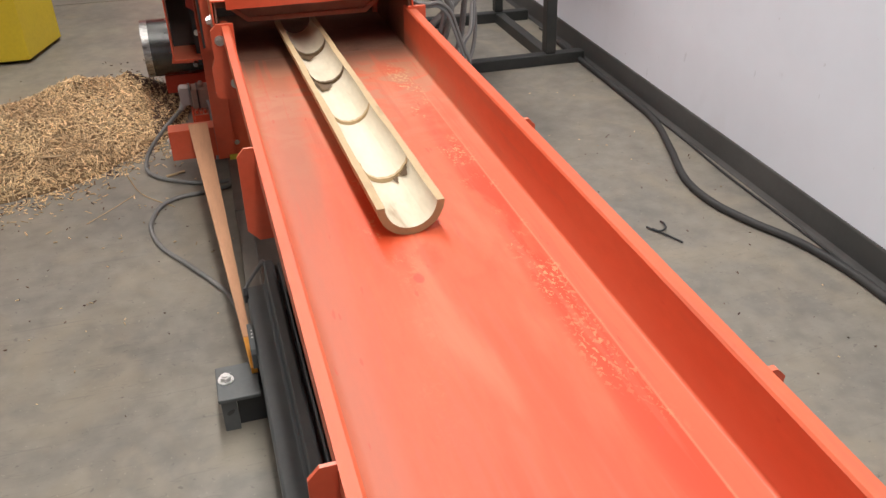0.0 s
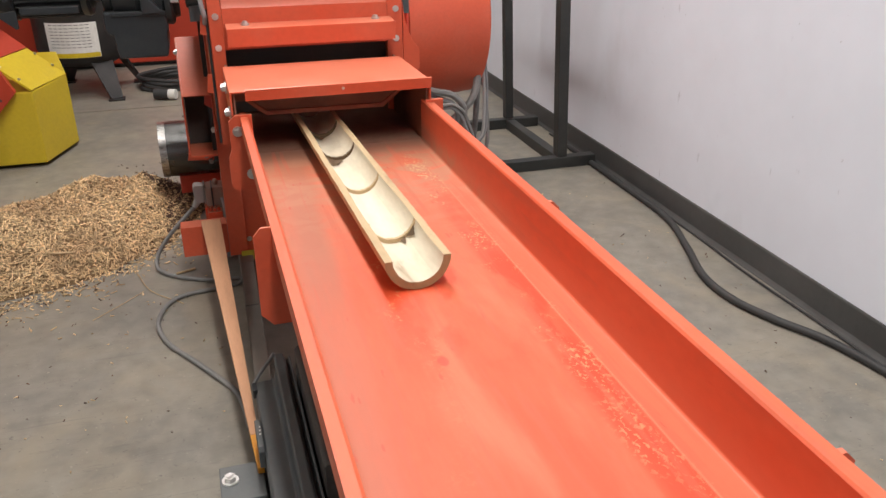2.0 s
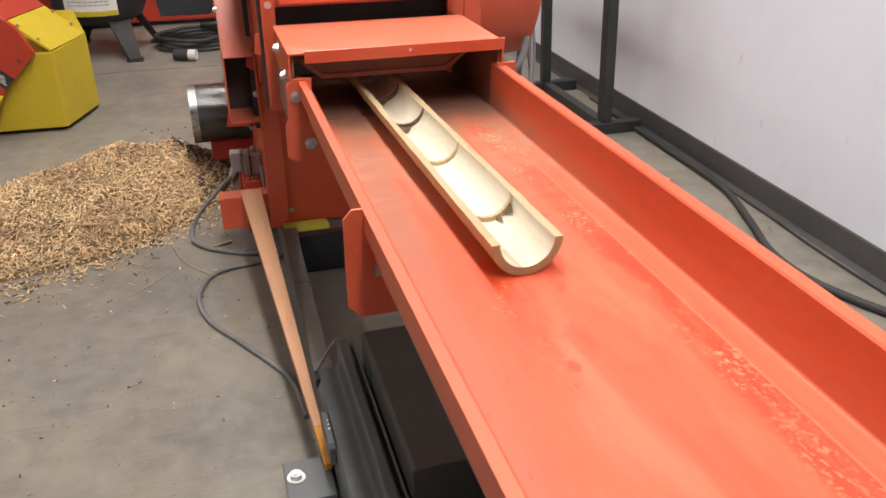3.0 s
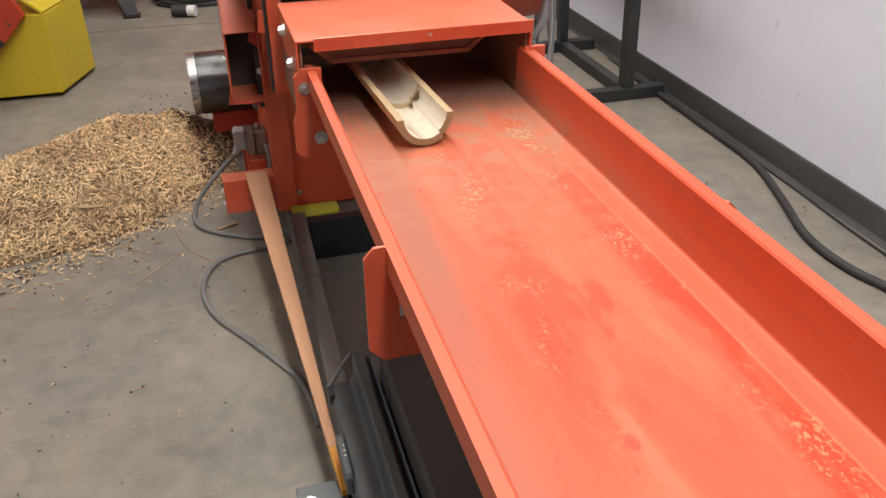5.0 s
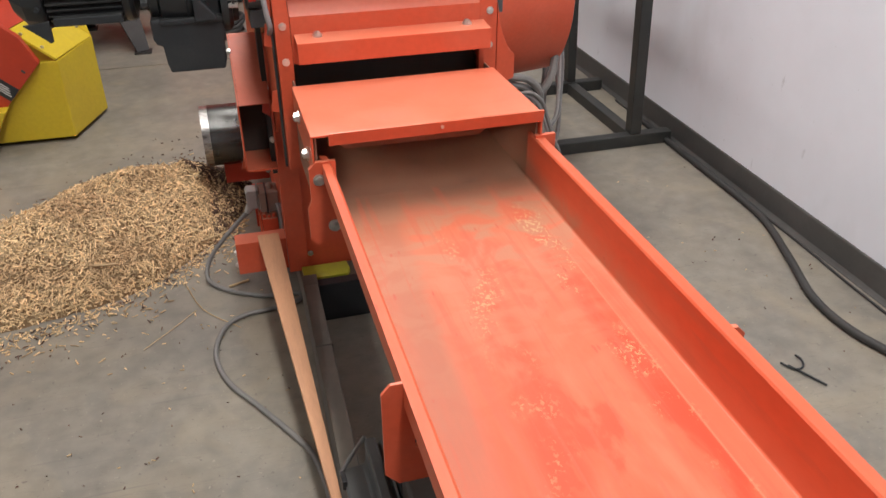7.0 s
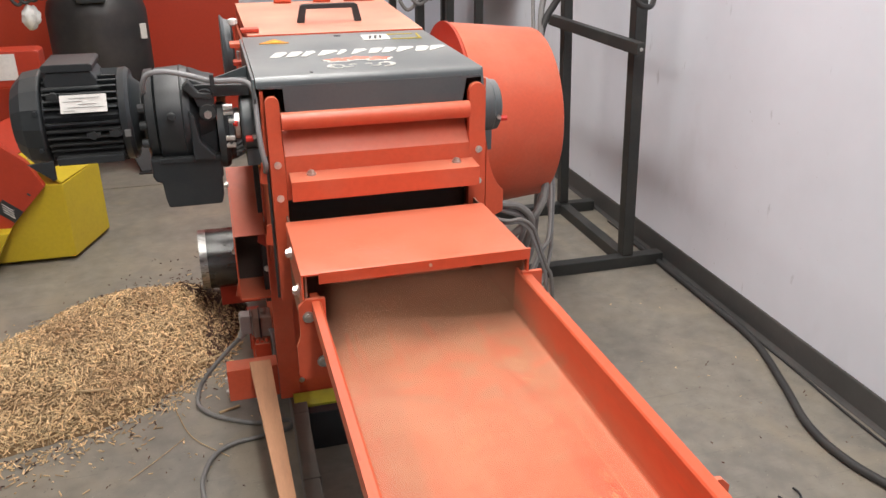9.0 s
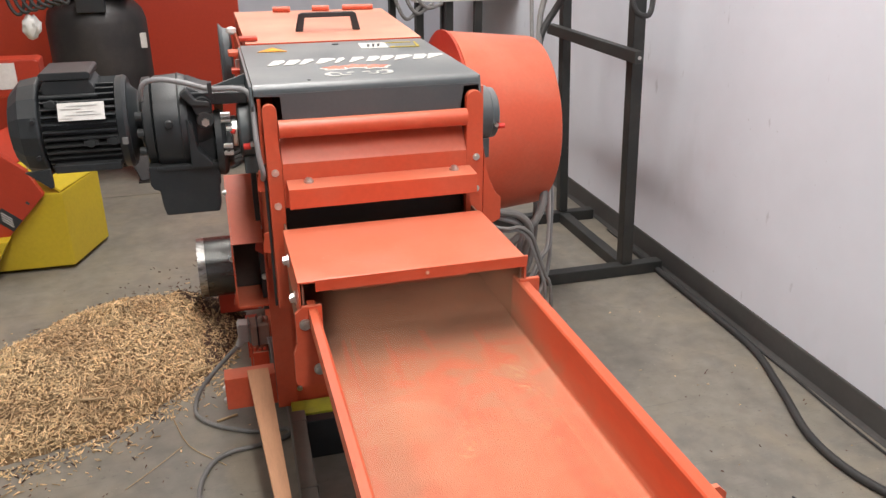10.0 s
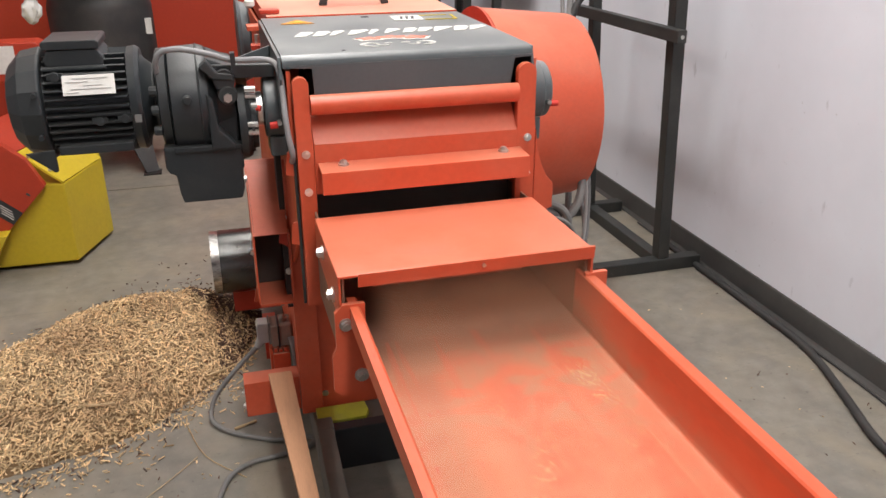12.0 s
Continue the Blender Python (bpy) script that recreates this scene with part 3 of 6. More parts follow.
# ---- chipper ----
def chipper():
    t = thing("wood_chipper", (0.42, 2.7, 0.1), "red and black drum wood chipper with steel outlet pipe", "machine")

    def red(name, bm, bevel=0.0012, label="", m=RED):
        return part(name, bm, m, t, label, bevel=bevel)

    # infeed cover and its lip
    cover = red("infeed_cover", Prism([(1.764, 0.772), (2.056, 0.769), (2.056, 0.765), (1.764, 0.768)], "x", 0.183, 0.641), m=COVER_RED)
    part("lip", Prism([(1.757, 0.776), (1.761, 0.777), (1.765, 0.752), (1.761, 0.751)], "x", 0.216, 0.645), RED, cover)
    part("side_flange", Prism([(1.764, 0.7675), (2.056, 0.7645), (2.056, 0.70), (1.93, 0.69), (1.80, 0.685), (1.764, 0.72)], "x", 0.183, 0.187), RED, cover)
    part("side_flange", Prism([(1.764, 0.7675), (2.056, 0.7645), (2.056, 0.70), (1.80, 0.685), (1.764, 0.72)], "x", 0.6415, 0.6455), RED, cover)
    part("rivet", Cyl((0.435, 1.7575, 0.766), (0.435, 1.7545, 0.766), 0.0035, 10), ZINC, cover)
    for y, z in ((1.945, 0.742), (1.826, 0.712)):
        bolt(t, (0.182, y, z), "-x", 0.0105, STEEL)

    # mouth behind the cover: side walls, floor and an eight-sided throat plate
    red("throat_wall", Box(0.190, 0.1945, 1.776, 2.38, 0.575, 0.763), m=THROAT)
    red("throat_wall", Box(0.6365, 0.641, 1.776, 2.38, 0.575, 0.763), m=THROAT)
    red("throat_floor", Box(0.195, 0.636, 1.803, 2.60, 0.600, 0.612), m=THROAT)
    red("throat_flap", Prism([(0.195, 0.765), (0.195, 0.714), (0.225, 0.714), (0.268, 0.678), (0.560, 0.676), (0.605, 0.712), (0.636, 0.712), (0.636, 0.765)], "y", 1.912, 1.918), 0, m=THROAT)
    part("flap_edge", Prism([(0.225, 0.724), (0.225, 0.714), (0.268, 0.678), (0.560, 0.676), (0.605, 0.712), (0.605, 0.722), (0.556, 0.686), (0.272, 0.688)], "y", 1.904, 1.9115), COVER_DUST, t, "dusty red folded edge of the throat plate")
    part("rubber_curtain", Box(0.2, 0.63, 2.165, 2.175, 0.62, 0.80), THROAT_SHADE, t)

    # front frame: two upright strips with rounded ears, joined by a tube
    def strip(x0, x1, low0, low1):
        w, c = (x1 - x0) / 2, (x0 + x1) / 2
        pts = [(low0, 0.55), (low1, 0.55), (low1, 0.905), (x1, 0.93)]
        pts += [(c + w * math.cos(a), 1.020 + w * math.sin(a)) for a in [math.pi * k / 10 for k in range(11)]]
        pts += [(x0, 0.93), (low0, 0.905)]
        red("front_strip", Prism(pts, "y", 2.110, 2.128))
    strip(0.164, 0.195, 0.164, 0.197)
    strip(0.624, 0.664, 0.624, 0.666)
    part("cross_tube", Cyl((0.196, 2.112, 0.981), (0.623, 2.112, 0.981), 0.0195, 28), RED, t, smooth=True)
    for x in (0.181, 0.648):
        for z in (0.806, 0.884):
            bolt(t, (x, 2.109, z), "-y", 0.0062, STEEL)
    # folded front panel and angle bar over the opening
    red("front_panel", Prism([(2.108, 0.903), (2.152, 0.958), (2.155, 0.955), (2.112, 0.901), (2.112, 0.800), (2.108, 0.800)], "x", 0.1975, 0.6235), m=RED)
    bar = red("angle_bar", Prism([(2.050, 0.861), (2.1075, 0.866), (2.1075, 0.860), (2.056, 0.855), (2.056, 0.816), (2.050, 0.816)], "x", 0.203, 0.632))
    for x in (0.251, 0.587):
        bolt(t, (x, 2.088, 0.865), "z", 0.0082, ZINC)
    # curved flare beside the opening
    red("flare", Prism([(0.6685, 0.90), (0.674, 0.855), (0.685, 0.82), (0.698, 0.792), (0.714, 0.775), (0.714, 0.72), (0.6685, 0.70)], "y", 2.112, 2.120))
    part("flare_foot", Box(0.6685, 0.714, 2.121, 2.20, 0.72, 0.7265), RED, t)
    # casing
    red("side_plate", Prism([(2.135, 1.045), (3.46, 1.03), (3.46, 0.10), (2.40, 0.10), (2.40, 0.52), (2.135, 0.70)], "x", 0.156, 0.164))
    red("side_plate", Prism([(2.135, 1.045), (3.46, 1.03), (3.46, 0.10), (2.40, 0.10), (2.40, 0.52), (2.135, 0.70)], "x", 0.664, 0.672))
    red("back_plate", Box(0.165, 0.663, 3.44, 3.448, 0.10, 1.03))
    part("feed_roller", Cyl((0.205, 2.30, 0.93), (0.63, 2.30, 0.93), 0.10, 24), THROAT_SHADE, t)
    # front of the base: plate with a bracket to one side
    red("base_plate", Box(0.156, 0.66, 2.385, 2.395, 0.105, 0.60))
    red("corner_post", Box(0.150, 0.205, 2.372, 2.384, 0.103, 0.80))
    part("seal_strip", Box(0.137, 0.1495, 2.376, 2.43, 0.42, 0.92), RUBBER, t)
    bolt(t, (0.214, 2.3845, 0.150), "-y", 0.006, ZINC)
    bolt(t, (0.146, 2.371, 0.52), "-y", 0.006, ZINC)
    bolt(t, (0.143, 2.371, 0.66), "-y", 0.006, ZINC)
    bracket = red("bracket", Prism([(0.009, 0.108), (0.1495, 0.108), (0.1495, 0.207), (0.009, 0.207)], "y", 2.392, 2.45))
    for z in (0.132, 0.172):
        bolt(t, (0.008, 2.41, z), "-x", 0.006, STEEL)

    # hinged black top cover with its marks
    lid = part("top_cover", Prism([(2.1285, 1.055), (2.1295, 1.0635), (2.133, 1.0695), (2.139, 1.0725), (2.148, 1.0735), (2.665, 1.080), (2.665, 1.074), (2.148, 1.0675), (2.140, 1.066), (2.135, 1.0625), (2.1335, 1.055)], "x", 0.150, 0.658), SLATE, t, "dark grey sheet-metal cover with painted marks", smooth=True)
    skirt = bmesh.new()
    prism(skirt, [(0.150, 1.0548), (0.658, 1.0548), (0.658, 1.050), (0.622, 1.048), (0.614, 0.998), (0.601, 0.984), (0.222, 0.984), (0.208, 0.998), (0.206, 1.048), (0.150, 1.050)], "y", 2.1285, 2.1335)
    part("skirt", skirt, SLATE, lid, bevel=0.001)
    for x in (0.143, 0.659):
        part("side_skirt", Prism([(2.14, 1.070), (2.665, 1.076), (2.665, 1.00), (2.30, 0.93), (2.17, 0.93), (2.128, 1.03)], "x", x, x + 0.006), SLATE, lid, bevel=0.001)
    part("slot", Box(0.395, 0.412, 2.615, 2.628, 1.0788, 1.0812), INK, lid)
    marks(lid)
    # bearings and grease nipples
    b = part("bearing", Lathe([(0, 0.066), (0.030, 0.066), (0.034, 0.062), (0.048, 0.060), (0.052, 0.054)], (0.672, 2.215, 0.962), "x", 40), SLATE, t, smooth=True)
    part("bearing_foot", Box(0.673, 0.702, 2.17, 2.26, 0.86, 0.91), SLATE, b, bevel=0.003)
    part("nipple", Cyl((0.714, 2.165, 0.945), (0.710, 2.142, 0.947), 0.005, 10), ZINC, b)
    part("nipple_cap", Cyl((0.716, 2.150, 0.943), (0.731, 2.148, 0.943), 0.0065, 10), BRASS, b, "red plastic cap")
    b = part("bearing", Lathe([(-0.046, 0.050), (-0.045, 0.058), (-0.041, 0.062), (-0.012, 0.064), (-0.008, 0.060), (0, 0.060)], (0.160, 2.245, 0.952), "x", 40), SLATE, t, smooth=True)
    part("bearing_foot", Box(0.120, 0.155, 2.20, 2.29, 0.86, 0.90), SLATE, b, bevel=0.003)
    part("collar", Lathe([(0, 0.030), (0.002, 0.035), (0.012, 0.035), (0.014, 0.030)], (0.099, 2.245, 0.952), "x", 32), STEEL, b, "bright steel shaft collar", smooth=True)
    part("nipple", Cyl((0.140, 2.186, 0.936), (0.139, 2.166, 0.937), 0.0055, 10), ZINC, b)
    part("nipple_cap", Cyl((0.121, 2.172, 0.932), (0.136, 2.170, 0.933), 0.0075, 12), BRASS, b, "red plastic cap")
    part("nipple_cap", Cyl((0.098, 2.190, 0.966), (0.106, 2.187, 0.964), 0.006, 12), BRASS, b, "red plastic cap")
    part("nipple", Cyl((0.088, 2.188, 0.972), (0.100, 2.186, 0.972), 0.005, 10), STEEL, b)
    # side tabs where the casing plates overlap
    part("edge_seal", Box(0.1565, 0.1625, 2.128, 2.134, 0.55, 0.90), RUBBER, t)
    for z in (0.69, 0.84):
        part("tab", Prism([(0.140, z), (0.162, z - 0.006), (0.162, z + 0.05), (0.146, z + 0.046)], "y", 2.129, 2.133), RED, t)
    part("tab", Prism([(0.128, 0.60), (0.149, 0.585), (0.149, 0.645), (0.136, 0.652)], "y", 2.366, 2.371), RED_DEEP, t)
    # slanting gusset beside the cover
    part("gusset", Prism([(0.143, 1.064), (0.143, 1.020), (0.030, 1.020), (0.036, 1.030)], "y", 2.335, 2.342), SLATE, t, "dark grey triangular gusset plate", bevel=0.001)
    # rear hood with handle and hinges
    hood = red("rear_hood", Prism([(0.165, 2.668), (0.66, 2.668), (0.70, 3.42), (0.165, 3.45)], "z", 1.040, 1.084), m=RED_DUSTY)
    for x0, x1 in ((0.30, 0.36), (0.44, 0.50), (0.55, 0.66)):
        part("hinge", Cyl((x0, 3.40, 1.094), (x1, 3.39, 1.094), 0.010, 14), RED, hood, smooth=True)
    part("hinge", Box(0.150, 0.20, 2.70, 2.74, 1.086, 1.096), RED_DEEP, hood, bevel=0.002)
    part("latch", Box(0.118, 0.164, 2.74, 2.80, 1.040, 1.052), RED, hood, bevel=0.002)
    part("latch", Box(0.122, 0.164, 2.69, 2.73, 1.000, 1.012), RED_DEEP, hood, bevel=0.002)
    part("latch_bolt", Cyl((0.140, 2.72, 1.00), (0.140, 2.72, 1.035), 0.007, 10), ZINC, hood)
    part("knob", Lathe([(0, 0.006), (0.006, 0.014), (0.018, 0.014), (0.022, 0.006)], (0.135, 2.86, 1.085), "z", 14), LABEL, hood, "pale worn knob", smooth=True)
    hb = bmesh.new()
    prism(hb, [(0.323, 1.085), (0.345, 1.085), (0.352, 1.124), (0.490, 1.124), (0.497, 1.085), (0.519, 1.085), (0.507, 1.134), (0.498, 1.138), (0.344, 1.138), (0.335, 1.134)], "y", 2.865, 2.885)
    part("handle", hb, BLACK, hood, "black bow handle", bevel=0.002)
    part("rear_pulley", Lathe([(0, 0.118), (0.003, 0.122), (0.012, 0.110), (0.030, 0.104), (0.036, 0.09)], (0.098, 2.95, 0.985), "x", 44), SLATE, t, "dark grey dished pulley guard", smooth=True)
    # belt guard drum
    g = part("belt_guard", Lathe([(0, 0.318), (0.004, 0.327), (0.306, 0.298), (0.314, 0.295), (0.319, 0.287)], (0.846, 3.05, 0.715), "x", 80), RED, t, smooth=True)
    part("guard_side", Prism([(2.86, 0.50), (3.26, 0.50), (3.26, 0.95), (2.95, 0.95), (2.86, 0.88)], "x", 0.673, 0.845), RED_DEEP, g, bevel=0.002)
    part("guard_lip", Lathe([(0, 0.300), (0.0, 0.331), (0.008, 0.331), (0.008, 0.300)], (0.837, 3.05, 0.715), "x", 80), RED_DEEP, g, smooth=True)
    bolt(t, (0.905, 2.756, 0.78), "-y", 0.006, ZINC)
    # duct beside the casing
    duct = bmesh.new()
    prism(duct, [(2.335, 0.634), (2.469, 0.777), (2.475, 0.777), (2.475, 0.773), (2.470, 0.773), (2.338, 0.631)], "x", 0.072, 0.1485)
    prism(duct, [(2.335, 0.6335), (2.469, 0.7765), (2.475, 0.7765), (2.475, 0.455), (2.335, 0.455)], "x", 0.068, 0.0715)
    box(duct, 0.072, 0.1485, 2.335, 2.475, 0.450, 0.455)
    box(duct, 0.072, 0.1485, 2.470, 2.475, 0.456, 0.772)
    box(duct, 0.149, 0.153, 2.335, 2.475, 0.456, 0.63)
    red("side_duct", duct, 0, "open red sheet-metal duct")
    for z in (0.55, 0.74):
        bolt(t, (0.067, 2.44, z), "-x", 0.006, ZINC)
    # outlet pipe
    pipe = bmesh.new()
    lathe(pipe, [(0.026, 0.098), (0.026, 0.105), (0.21, 0.105), (0.21, 0.098)], (-0.052, 3.10, 0.252), "x", 56)
    pipe = part("outlet_pipe", pipe, PIPE, t, "short dark steel outlet pipe with a bright rim", smooth=True)
    part("rim", Lathe([(0.0, 0.098), (0.0, 0.1055), (0.0255, 0.1055), (0.0255, 0.098)], (-0.052, 3.10, 0.252), "x", 56), RIM, pipe, smooth=True)
    red("outlet_bracket", Prism([(3.070, 0.078), (3.070, 0.149), (3.20, 0.149), (3.20, 0.143), (3.076, 0.143), (3.076, 0.078)], "x", 0.003, 0.155), m=RED_DEEP)
    # dark sheet added across the duct's back to stand for the shade inside
    part("duct_shade", Box(0.0725, 0.1480, 2.462, 2.4695, 0.456, 0.765), THROAT_SHADE, t)
    part("outlet_tongue", Prism([(0.058, 0.40), (0.070, 0.452), (0.150, 0.452), (0.150, 0.395)], "y", 2.470, 2.476), RED, t)
    for x, z in ((0.115, 0.415), (0.128, 0.395)):
        part("stud", Cyl((x, 2.452, z), (x, 2.470, z), 0.007, 12), CABLE, t)
    red("leg", Box(0.085, 0.125, 2.86, 2.90, 0.0, 0.145), m=RED_DEEP)


def flat(name, pts, z, material, parent, label=""):
    bm = bmesh.new()
    lo = [bm.verts.new((x, y, z - 0.0012)) for x, y in pts]
    hi = [bm.verts.new((x, y, z)) for x, y in pts]
    bm.faces.new(hi)
    for i in range(len(pts)):
        j = (i + 1) % len(pts)
        bm.faces.new((lo[i], lo[j], hi[j], hi[i]))
    return part(name, bm, material, parent, label)


def marks(lid):
    """Plain painted shapes on the cover: a warning triangle, a notice, a row of white slanted bars, a round badge."""
    def zz(y):
        return 1.073 + (y - 2.14) * 0.01333 + 0.0013
    def around(name, cx, cy, rx, ry, n, z, material, label="", wob=0.0):
        return flat(name, [(cx + rx * (1 + wob * math.sin(5 * a)) * math.cos(a), cy + ry * (1 + wob * math.sin(5 * a)) * math.sin(a)) for a in [2 * math.pi * k / n for k in range(n)]], z, material, lid, label)
    flat("warning_mark", [(0.188, 2.541), (0.265, 2.538), (0.232, 2.612)], zz(2.61), ORANGE, lid, "orange warning triangle")
    flat("warning_mark", [(0.216, 2.550), (0.245, 2.549), (0.231, 2.585)], zz(2.61) + 0.001, YELLOW, lid)
    flat("notice", [(0.461, 2.530), (0.533, 2.528), (0.541, 2.615), (0.466, 2.618)], zz(2.62), LABEL, lid, "white notice with dark bars")
    for k in range(3):
        flat("bar", [(0.478 + 0.014 * k, 2.545), (0.484 + 0.014 * k, 2.545), (0.494 + 0.014 * k, 2.590), (0.486 + 0.014 * k, 2.590)], zz(2.62) + 0.001, INK, lid)
    for y0 in (2.528, 2.606):
        flat("bar", [(0.537, y0), (0.612, y0 - 0.004), (0.613, y0 + 0.004), (0.538, y0 + 0.008)], zz(2.62), YELLOW, lid)
    flat("bar", [(0.612, 2.523), (0.618, 2.523), (0.627, 2.612), (0.621, 2.612)], zz(2.62), YELLOW, lid)
    # a row of slanting white strokes, thick and thin, with wedge ends
    x = 0.192
    for w, cut, gap in ((0.024, 0.0, 0.014), (0.024, 0.0, 0.013), (0.018, 0.3, 0.022), (0.034, 0.6, 0.012), (0.010, 0.1, 0.026), (0.024, 0.7, 0.018), (0.022, 0.0, 0.012), (0.026, 0.35, 0.011), (0.034, 0.8, 0.014), (0.026, 0.0, 0.011), (0.032, 0.85, 0.0)):
        y0, h, lean = 2.345, 0.068, 0.030
        z = zz(2.42)
        low = w * (1 - cut)
        flat("white_stroke", [(x + lean * 0.2, y0), (x + lean * 0.2 + low, y0), (x + lean + w, y0 + h * 0.72), (x + lean + w * 0.9, y0 + h), (x + lean * 0.9, y0 + h)], z, LABEL, lid)
        x += w + gap
    # round badge: three rosy scalloped patches on white, two white scrolls below
    for k, (cx, cy, rx) in enumerate(((0.352, 2.282, 0.034), (0.446, 2.276, 0.036), (0.398, 2.288, 0.036))):
        around("badge_patch", cx, cy, rx, 0.024, 20, zz(2.30) + 0.0003 * k, LABEL, wob=0.18)
        around("badge_patch", cx, cy + 0.002, rx * 0.74, 0.017, 20, zz(2.30) + 0.0012 + 0.0003 * k, BADGE, "faded red badge", wob=0.3)
    for side, cx in ((-1, 0.352), (1, 0.440)):
        for dx, dy, r, w, a0, a1 in ((0.0, 0.0, 0.036, 0.006, 2.0, 4.6), (-0.012, 0.004, 0.017, 0.005, 0.2, 3.4), (0.012, -0.006, 0.014, 0.005, 2.6, 5.8), (0.026, 0.008, 0.010, 0.005, 0.4, 3.0), (-0.024, -0.012, 0.009, 0.005, 1.0, 4.0)):
            rim_out = [a0 + (a1 - a0) * k / 8 for k in range(9)]
            arc = [(cx - side * (dx + r * math.cos(a)), 2.212 + dy + r * 0.8 * math.sin(a)) for a in rim_out]
            arc += [(cx - side * (dx + (r - w) * math.cos(a)), 2.212 + dy + (r - w) * 0.8 * math.sin(a)) for a in reversed(rim_out)]
            flat("scroll", arc, zz(2.26), LABEL, lid)
    around("speck", 0.275, 2.165, 0.004, 0.006, 8, zz(2.17), INK)


chipper()


# ---- drive of the chipper ----
def gear_motor():
    y, z = 2.30, 0.978
    t = thing("gear_motor", (-0.1, y, z), "dark grey finned electric gear motor flanged to the chipper", "motor")
    # eight-sided fan cover with a drooping lower lip
    fan = part("fan_cover", Lathe([(0, 0.058), (0.005, 0.076), (0.030, 0.103), (0.066, 0.110), (0.070, 0.106)], (-0.362, y, z), "x", 16), MOTOR, t, bevel=0.003)
    part("lip", Prism([(-0.340, 0.900), (-0.300, 0.866), (-0.294, 0.860), (-0.287, 0.862), (-0.287, 0.905)], "y", 2.205, 2.215), MOTOR, fan, bevel=0.002)
    for dz in (0.035, -0.045):
        part("screw", Cyl((-0.303, 2.200, z + dz), (-0.303, 2.190, z + dz), 0.005, 8), MOTOR, fan)
    body = part("stator", Lathe([(0, 0.084), (0.152, 0.084)], (-0.292, y, z), "x", 40), MOTOR, t, smooth=True)
    fin = None
    for k in range(40):
        a = 2 * math.pi * (k + 0.5) / 40
        if 1.2 < a < 1.95:
            continue
        m = Matrix.Translation((-0.214, y, z)) @ Matrix.Rotation(a, 4, "X") @ Matrix.Translation((0, 0.094, 0))
        if fin is None:
            bm = bmesh.new()
            box(bm, -0.074, 0.074, -0.013, 0.010, -0.0018, 0.0018)
            fin = part("fin", bm, MOTOR)
            ob = fin
        else:
            ob = new("fin", fin.data)
        ob.parent = body
        ob.matrix_local = Matrix.Translation(-AT[body]) @ m
    part("foot_rail", Box(-0.278, -0.142, 2.200, 2.232, 0.894, 0.912), MOTOR, t, bevel=0.003)
    for x, zz in ((-0.262, 1.045), (-0.196, 0.958), (-0.150, 0.960)):
        bm = bmesh.new()
        lathe(bm, [(0, 0.009), (0.012, 0.009), (0.013, 0.007)], (x, 2.193, zz), "y", 14)
        box(bm, x - 0.014, x + 0.014, 2.198, 2.206, zz - 0.006, zz + 0.006)
        part("boss", bm, MOTOR, t, bevel=0.001)
    part("end_shield", Lathe([(0, 0.088), (0.002, 0.102), (0.016, 0.104), (0.024, 0.098)], (-0.140, y, z), "x", 36), MOTOR, t, smooth=True)
    part("label_spot", Box(-0.132, -0.120, 2.190, 2.1975, 0.952, 0.966), CABLE, t)
    tb = part("terminal_box", Prism([(-0.280, 1.056), (-0.178, 1.056), (-0.176, 1.070), (-0.187, 1.088), (-0.275, 1.088), (-0.283, 1.070)], "y", 2.235, 2.36), MOTOR, t, bevel=0.004)
    part("box_lid", Prism([(-0.280, 1.089), (-0.182, 1.089), (-0.180, 1.101), (-0.186, 1.105), (-0.278, 1.105), (-0.283, 1.101)], "y", 2.230, 2.365), MOTOR, tb, bevel=0.002)
    part("box_rim", Box(-0.289, -0.173, 2.229, 2.37, 1.050, 1.0555), MOTOR, tb, bevel=0.002)
    tilt = Matrix.Rotation(radians(-24), 4, "X")
    lab = part("name_plate", Box(-0.250, -0.158, 2.1905, 2.1935, 1.010, 1.048, turn=tilt), LABEL, t, "white name plate with grey lines")
    for k, (x0, x1) in enumerate(((-0.232, -0.172), (-0.245, -0.205), (-0.214, -0.180), (-0.236, -0.165), (-0.245, -0.222))):
        part("bar", Box(x0, x1, 2.1940 - 0.0027 * k, 2.1954 - 0.0027 * k, 1.0405 - 0.006 * k, 1.0413 - 0.006 * k), PALE_CABLE, lab)
    part("neck", Lathe([(0, 0.090), (0.008, 0.078), (0.022, 0.066), (0.034, 0.066)], (-0.118, y, z), "x", 32), MOTOR, t, smooth=True)
    for dz in (0.028, -0.010, -0.050):
        part("neck_bolt", Cyl((-0.100, 2.212, z + dz), (-0.086, 2.210, z + dz), 0.010, 10), MOTOR, t)
    # gearbox: flange ring, round case, squared cheek with a recess, and the sump below
    part("ring_flange", Lathe([(0, 0.096), (0.003, 0.101), (0.020, 0.103), (0.022, 0.098)], (-0.088, y, 0.972), "x", 44), MOTOR, t, smooth=True)
    gb = part("gearbox", Lathe([(0, 0.100), (0.004, 0.109), (0.060, 0.113), (0.074, 0.108), (0.084, 0.092), (0.090, 0.082), (0.124, 0.078)], (-0.066, y, 0.966), "x", 56), MOTOR, t, smooth=True)
    part("seam", Lathe([(0, 0.1115), (0.004, 0.1145), (0.008, 0.1115)], (-0.012, y, 0.966), "x", 56), MOTOR, gb, smooth=True)
    part("plug", Lathe([(-0.008, 0.007), (-0.006, 0.009), (0.006, 0.009)], (-0.032, 2.187, 0.990), "y", 12), MOTOR, gb, smooth=True)
